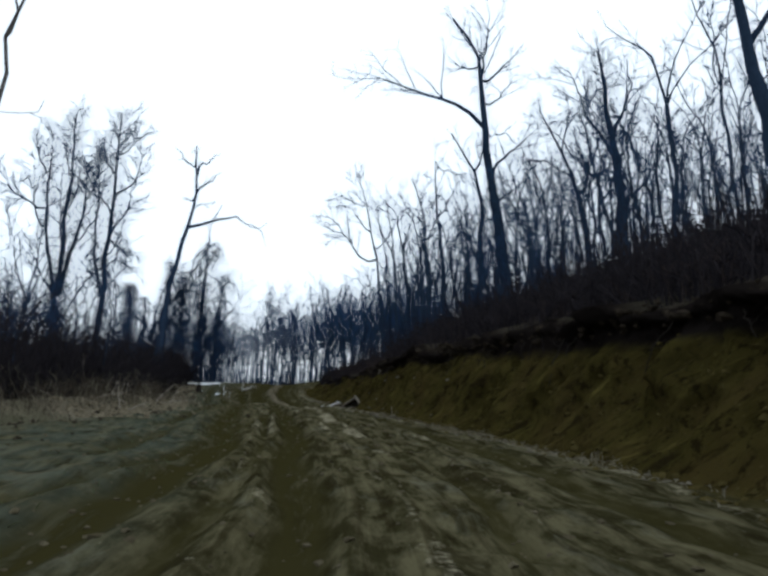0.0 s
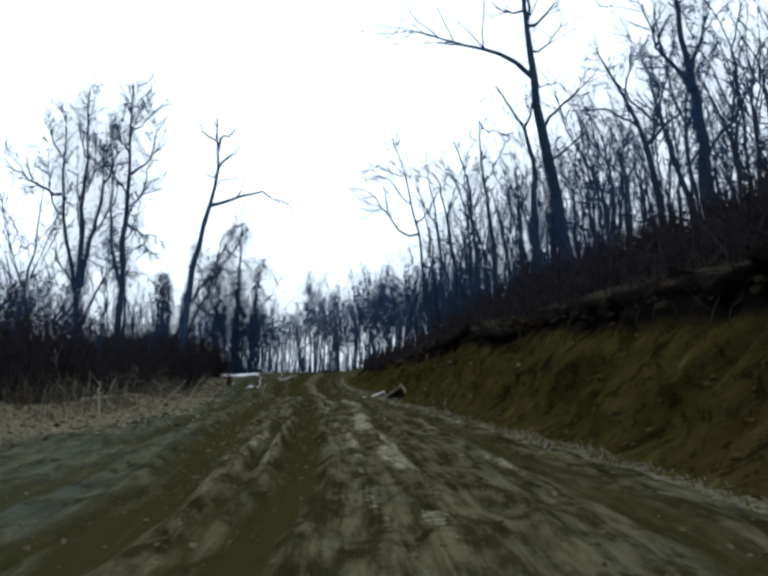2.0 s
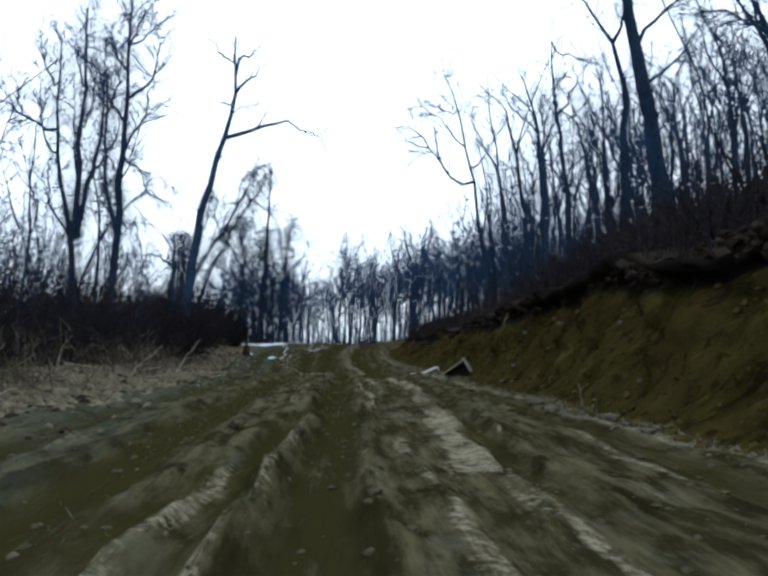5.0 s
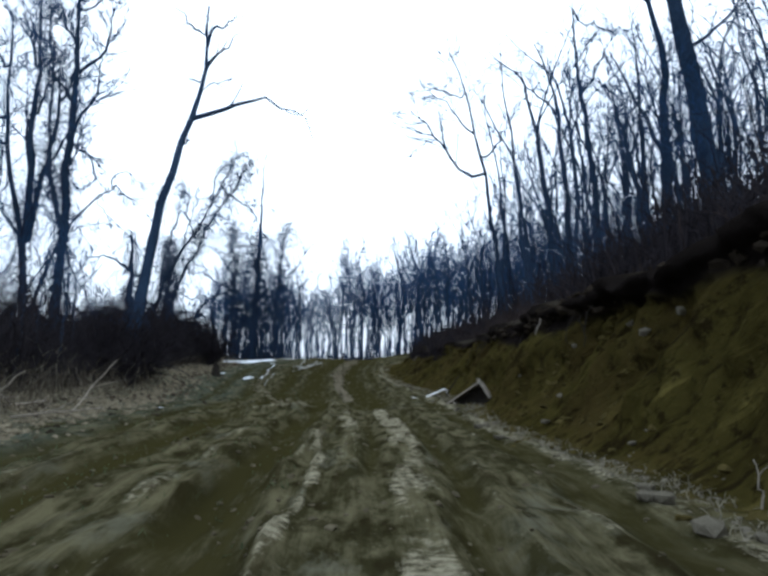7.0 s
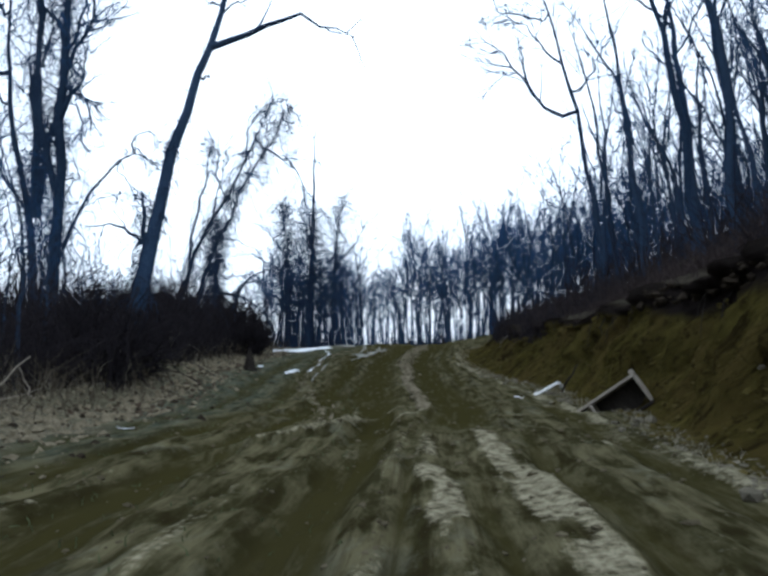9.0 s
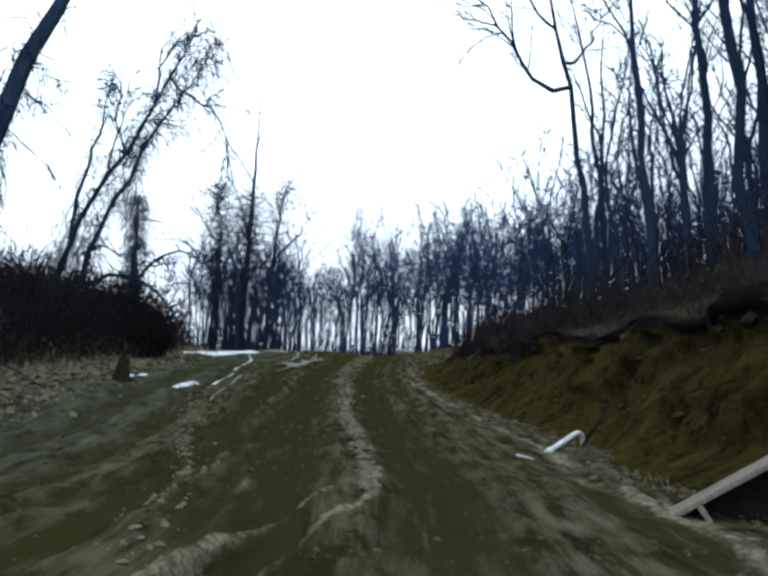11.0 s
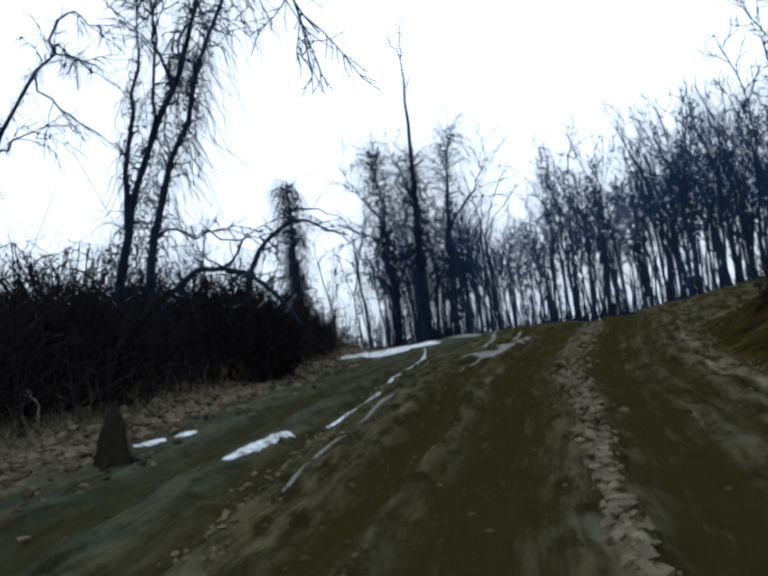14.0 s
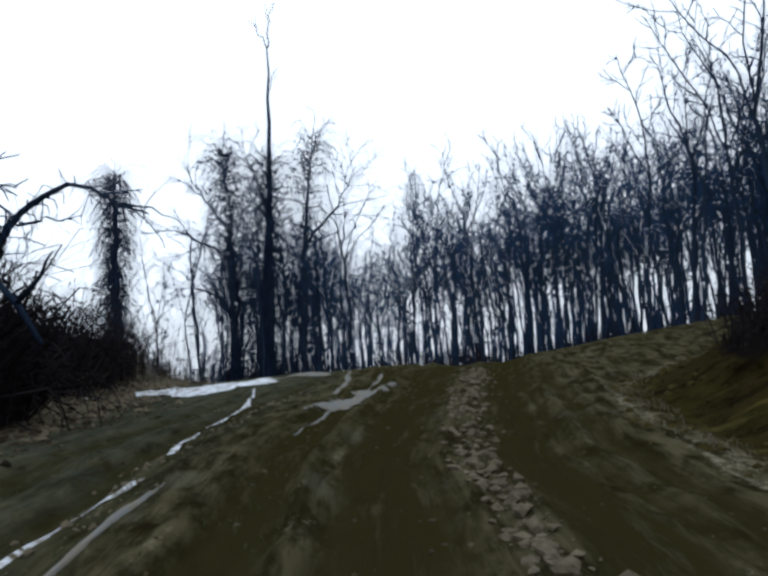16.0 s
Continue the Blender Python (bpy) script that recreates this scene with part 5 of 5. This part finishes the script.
for k in range(26):
    y = rng.uniform(6, 66)
    a = bank_at(y, rng.uniform(0.84, 0.93))
    b = bank_at(y + rng.uniform(-0.9, 0.5), rng.uniform(0.45, 0.72))
    stick([(a.x - 0.1, a.y, a.z), ((a.x + b.x) / 2 - 0.18, (a.y + b.y) / 2, (a.z + b.z) / 2 + 0.1), (b.x - 0.10, b.y, b.z)], rng.uniform(0.010, 0.022), DEADWOOD if k == 4 else ROTTEN_AND_SHADE,
          "pale root hanging down the clay face" if k == 4 else "dark root hanging down the clay face", "root", "root", 1, 60 + k, "roots in the bank")


# half-buried wooden box, tipped against the bank
def tipped_box():
    w, h, deep, th = 1.86, 0.74, 0.62, 0.062
    ob = tagged(new("wooden_box"), "weathered open wooden box tipped into the bank", "box")
    ob.matrix_world = Matrix.Translation((0.82, 45.9, 1.27)) @ Euler((radians(-4), radians(-34), radians(-13))).to_matrix().to_4x4()

    def board(name, size, at, material, label=""):
        bm = bmesh.new()
        bmesh.ops.create_cube(bm, size=1)
        bmesh.ops.scale(bm, vec=size, verts=bm.verts)
        bmesh.ops.bevel(bm, geom=bm.edges[:], offset=0.008, segments=1, affect="EDGES")
        bmesh.ops.translate(bm, vec=at, verts=bm.verts)
        me = bpy.data.meshes.new(name)
        bm.to_mesh(me)
        bm.free()
        me.materials.append(material)
        part(name, me, ob, label)

    board("top_board", (w, deep, th), (-w / 2, deep / 2, -th / 2), DEADWOOD, "grey weathered top board")
    # bottom and back boards carry the inner shade in their dark colour
    board("bottom_board", (w * 0.62, deep, th), (-w * 0.31, deep / 2, -h + th / 2), ROTTEN_AND_SHADE)
    board("side_board", (th, deep, h - 2 * th - 0.006), (-th / 2, deep / 2, -h / 2), DEADWOOD)
    board("side_board", (th, deep, h - 2 * th - 0.006), (-w * 0.63, deep / 2, -h / 2), DEADWOOD)
    board("back_board", (w * 0.63 - 1.6 * th, 0.03, h - 2 * th - 0.006), (-w * 0.315 - 0.01, deep - 0.02, -h / 2), ROTTEN_AND_SHADE, "back board, coloured dark for the shade inside")
    board("cleat", (0.10, 0.22, 0.10), (-0.03, 0.2, 0.052), DEADWOOD)


tipped_box()


def bent_pipe():
    ob = tagged(new("bent_pipe"), "white bent pipe lying at the bank's foot", "pipe")
    base = np.array([-1.13, 51.0, float(land(-1.13, 51.0)) + 0.0])
    ob.location = base
    t = Tubes()
    t.add(curve(np.array([(0, 0, 0), (0.40, 0.55, 0.17), (0.68, 0.92, 0.30), (0.78, 1.06, 0.30), (0.83, 1.14, 0.16), (0.85, 1.18, -0.08)]), 16), np.full(16, 0.050), 10, True)
    part("tube", t.mesh("tube", PIPE), ob)
    c = Tubes()
    c.add(np.array([(-0.02, -0.035, -0.006), (0.05, 0.08, 0.025)]), (0.062, 0.062), 10, True)
    part("collar", c.mesh("collar", PIPE), ob)


bent_pipe()
stick([(-1.76, 50.30, float(land(-1.76, 50.30)) + 0.04), (-1.63, 50.19, float(land(-1.63, 50.19)) + 0.05), (-1.50, 50.07, float(land(-1.50, 50.07)) + 0.04)], 0.02, PIPE, "short white length of broken pipe", "pipe_piece", "pipe", 0, 4)
stick([(-0.35, 51.9, float(land(-0.4, 51.9)) + 0.0), (-0.05, 51.9, 1.0), (0.2, 52.0, 1.35)], 0.04, ROTTEN_AND_SHADE, "dark broken stick leaning on the bank", "stick", "stick", 0, 5)


def old_stump():
    x, y = -12.35, 56.4
    ob = tagged(new("stump"), "short dark rotten tree stump on the verge", "stump")
    ob.location = (x, y, float(land(x, y)))
    r0, rings, n = np.random.RandomState(5), [], 14
    jag = 0.42 + 0.34 * r0.uniform(0, 1, n) ** 2
    jag[4], jag[5] = 0.86, 0.74
    for f, wide in ((-0.3, 0.30), (0.1, 0.24), (0.45, 0.20), (0.8, 0.18), (1.0, 0.15)):
        rings.append([(wide * (1 + 0.12 * math.sin(3 * th)) * math.cos(th) + 0.04 * f, wide * math.sin(th), f * h if f > 0 else -0.2) for th, h in zip(np.arange(n) * 2 * math.pi / n, jag)])
    rings.append([(0.6 * x, 0.6 * y0, 0.3 + 0.1 * z) for x, y0, z in rings[-1]])
    me = bpy.data.meshes.new("body")
    me.from_pydata([v for ring in rings for v in ring], [], [(k * n + q, k * n + (q + 1) % n, (k + 1) * n + (q + 1) % n, (k + 1) * n + q) for k in range(5) for q in range(n)] + [tuple(5 * n + q for q in range(n))])
    me.materials.append(ROTTEN_AND_SHADE)
    part("body", me, ob)
    for k in range(4):
        a = k * 1.6 + 0.4
        s = Tubes()
        s.add([(0.12 * math.cos(a), 0.12 * math.sin(a), 0.12), (0.32 * math.cos(a), 0.32 * math.sin(a), 0.0), (0.5 * math.cos(a), 0.5 * math.sin(a), -0.1)], (0.08, 0.05, 0.03), 5, True)
        part("root", s.mesh("root", ROTTEN_AND_SHADE), ob)


old_stump()
# fallen dark limb across the thicket
stick([(-19.6, 66, 4.6), (-18.1, 66, 5.6), (-17.1, 66, 5.1), (-15.6, 66, 4.7), (-14.9, 66.2, 3.2)], 0.11, BARK, "dark fallen limb hung up in the thicket", "fallen_limb", "branch", 2, 8)


# ---- old snow ----
def snow_patch(pts, width, seed, label="strip of old melting snow in a rut", material=SNOW):
    r = np.random.RandomState(seed)
    pts = np.asarray(pts, float)
    length = np.linalg.norm(np.diff(pts, axis=0), axis=1).sum()
    n, k = max(10, int(length / 0.12)), 9
    q = curve(np.concatenate([pts, 0 * pts[:, :1]], 1), n)[:, :2]
    tan = np.gradient(q, axis=0)
    tan /= np.linalg.norm(tan, axis=1)[:, None]
    side = np.stack([tan[:, 1], -tan[:, 0]], -1)
    f = np.linspace(0, 1, n)
    gap = np.clip(4 * wave(f * length, f * 0 + 3 * seed, 0.55, seed + 2) - 0.7, 0.08, 1)
    w = width * np.sqrt(np.clip(np.sin(np.pi * (0.03 + 0.94 * f)), 0, 1)) * (0.35 + 1.3 * wave(f * length, f * 0 + seed, 0.45, seed)) * gap
    shift = 0.5 * width * (wave(f * length, f * 0 + 9 + seed, 1.1, seed + 1) - 0.5)
    s = np.linspace(-1, 1, k)
    xy = q[:, None] + side[:, None] * (shift[:, None] + 0.5 * w[:, None] * s)[..., None]
    xy = xy + 0.10 * min(width, 0.5) * r.normal(0, 1, xy.shape) * (np.abs(s) > 0.7)[None, :, None]
    z = land(xy[..., 0], xy[..., 1]) + 0.045 * (1 - s ** 4)[None] * np.clip(w, 0.2, 1)[:, None] ** 0.5 - 0.012 + 0.02 * wave(xy[..., 0], xy[..., 1], 0.25, 3)
    v = np.concatenate([xy, z[..., None]], -1).reshape(-1, 3)
    i = (np.arange(n - 1)[:, None] * k + np.arange(k - 1)).reshape(-1)
    me = bpy.data.meshes.new("snow_patch")
    me.from_pydata(v.tolist(), [], np.stack([i, i + 1, i + k + 1, i + k], -1).tolist())
    me.materials.append(material)
    me.shade_smooth()
    tagged(new("snow_patch", me), label, "snow", "old snow")


snow_patch([(-18.0, 74.3), (-16.4, 75.3), (-15.0, 77.4)], 2.4, 1, "broad patch of old snow on the crest")
snow_patch([(-14.9, 77.4), (-14.1, 78.7), (-13.2, 79.8)], 0.9, 15, "thin grey slush on the crest", SLUSH)
snow_patch([(-18.7, 72.7), (-18.4, 73.3)], 0.40, 2)
snow_patch([(-14.4, 74.6), (-13.0, 70.8), (-12.45, 67.4)], 0.10, 3)
snow_patch([(-12.35, 66.9), (-11.9, 65.0)], 0.10, 12)
snow_patch([(-11.38, 63.5), (-11.15, 61.5), (-11.0, 60.0)], 0.07, 4)
snow_patch([(-11.05, 59.0), (-11.1, 58.1), (-11.15, 57.2)], 0.30, 5)
snow_patch([(-11.0, 63.3), (-10.6, 61.1), (-10.45, 60.2)], 0.06, 16, "thin grey slush in a rut", SLUSH)
snow_patch([(-10.3, 59.4), (-10.0, 57.9), (-9.75, 56.5)], 0.07, 17, "thin grey slush in a rut", SLUSH)
snow_patch([(-12.75, 57.2), (-12.65, 57.8)], 0.20, 6, "small lump of old snow on the verge")
snow_patch([(-12.6, 57.95), (-12.5, 58.35)], 0.17, 7, "small lump of old snow on the verge")
snow_patch([(-12.4, 78.4), (-11.9, 75.6), (-11.5, 73.0)], 0.24, 8, "dirty slush along an old rut", SLUSH)
snow_patch([(-11.4, 79.0), (-11.1, 76.0), (-11.0, 71.0), (-10.8, 67.4)], 0.18, 9, "dirty slush along an old rut", SLUSH)
snow_patch([(-11.25, 69.8), (-11.0, 72.2), (-10.3, 75.5)], 0.7, 18, "grey frozen slush spread between the ruts", SLUSH)
snow_patch([(-9.35, 42.5), (-9.05, 42.7)], 0.16, 10, "small lump of old snow on the verge")
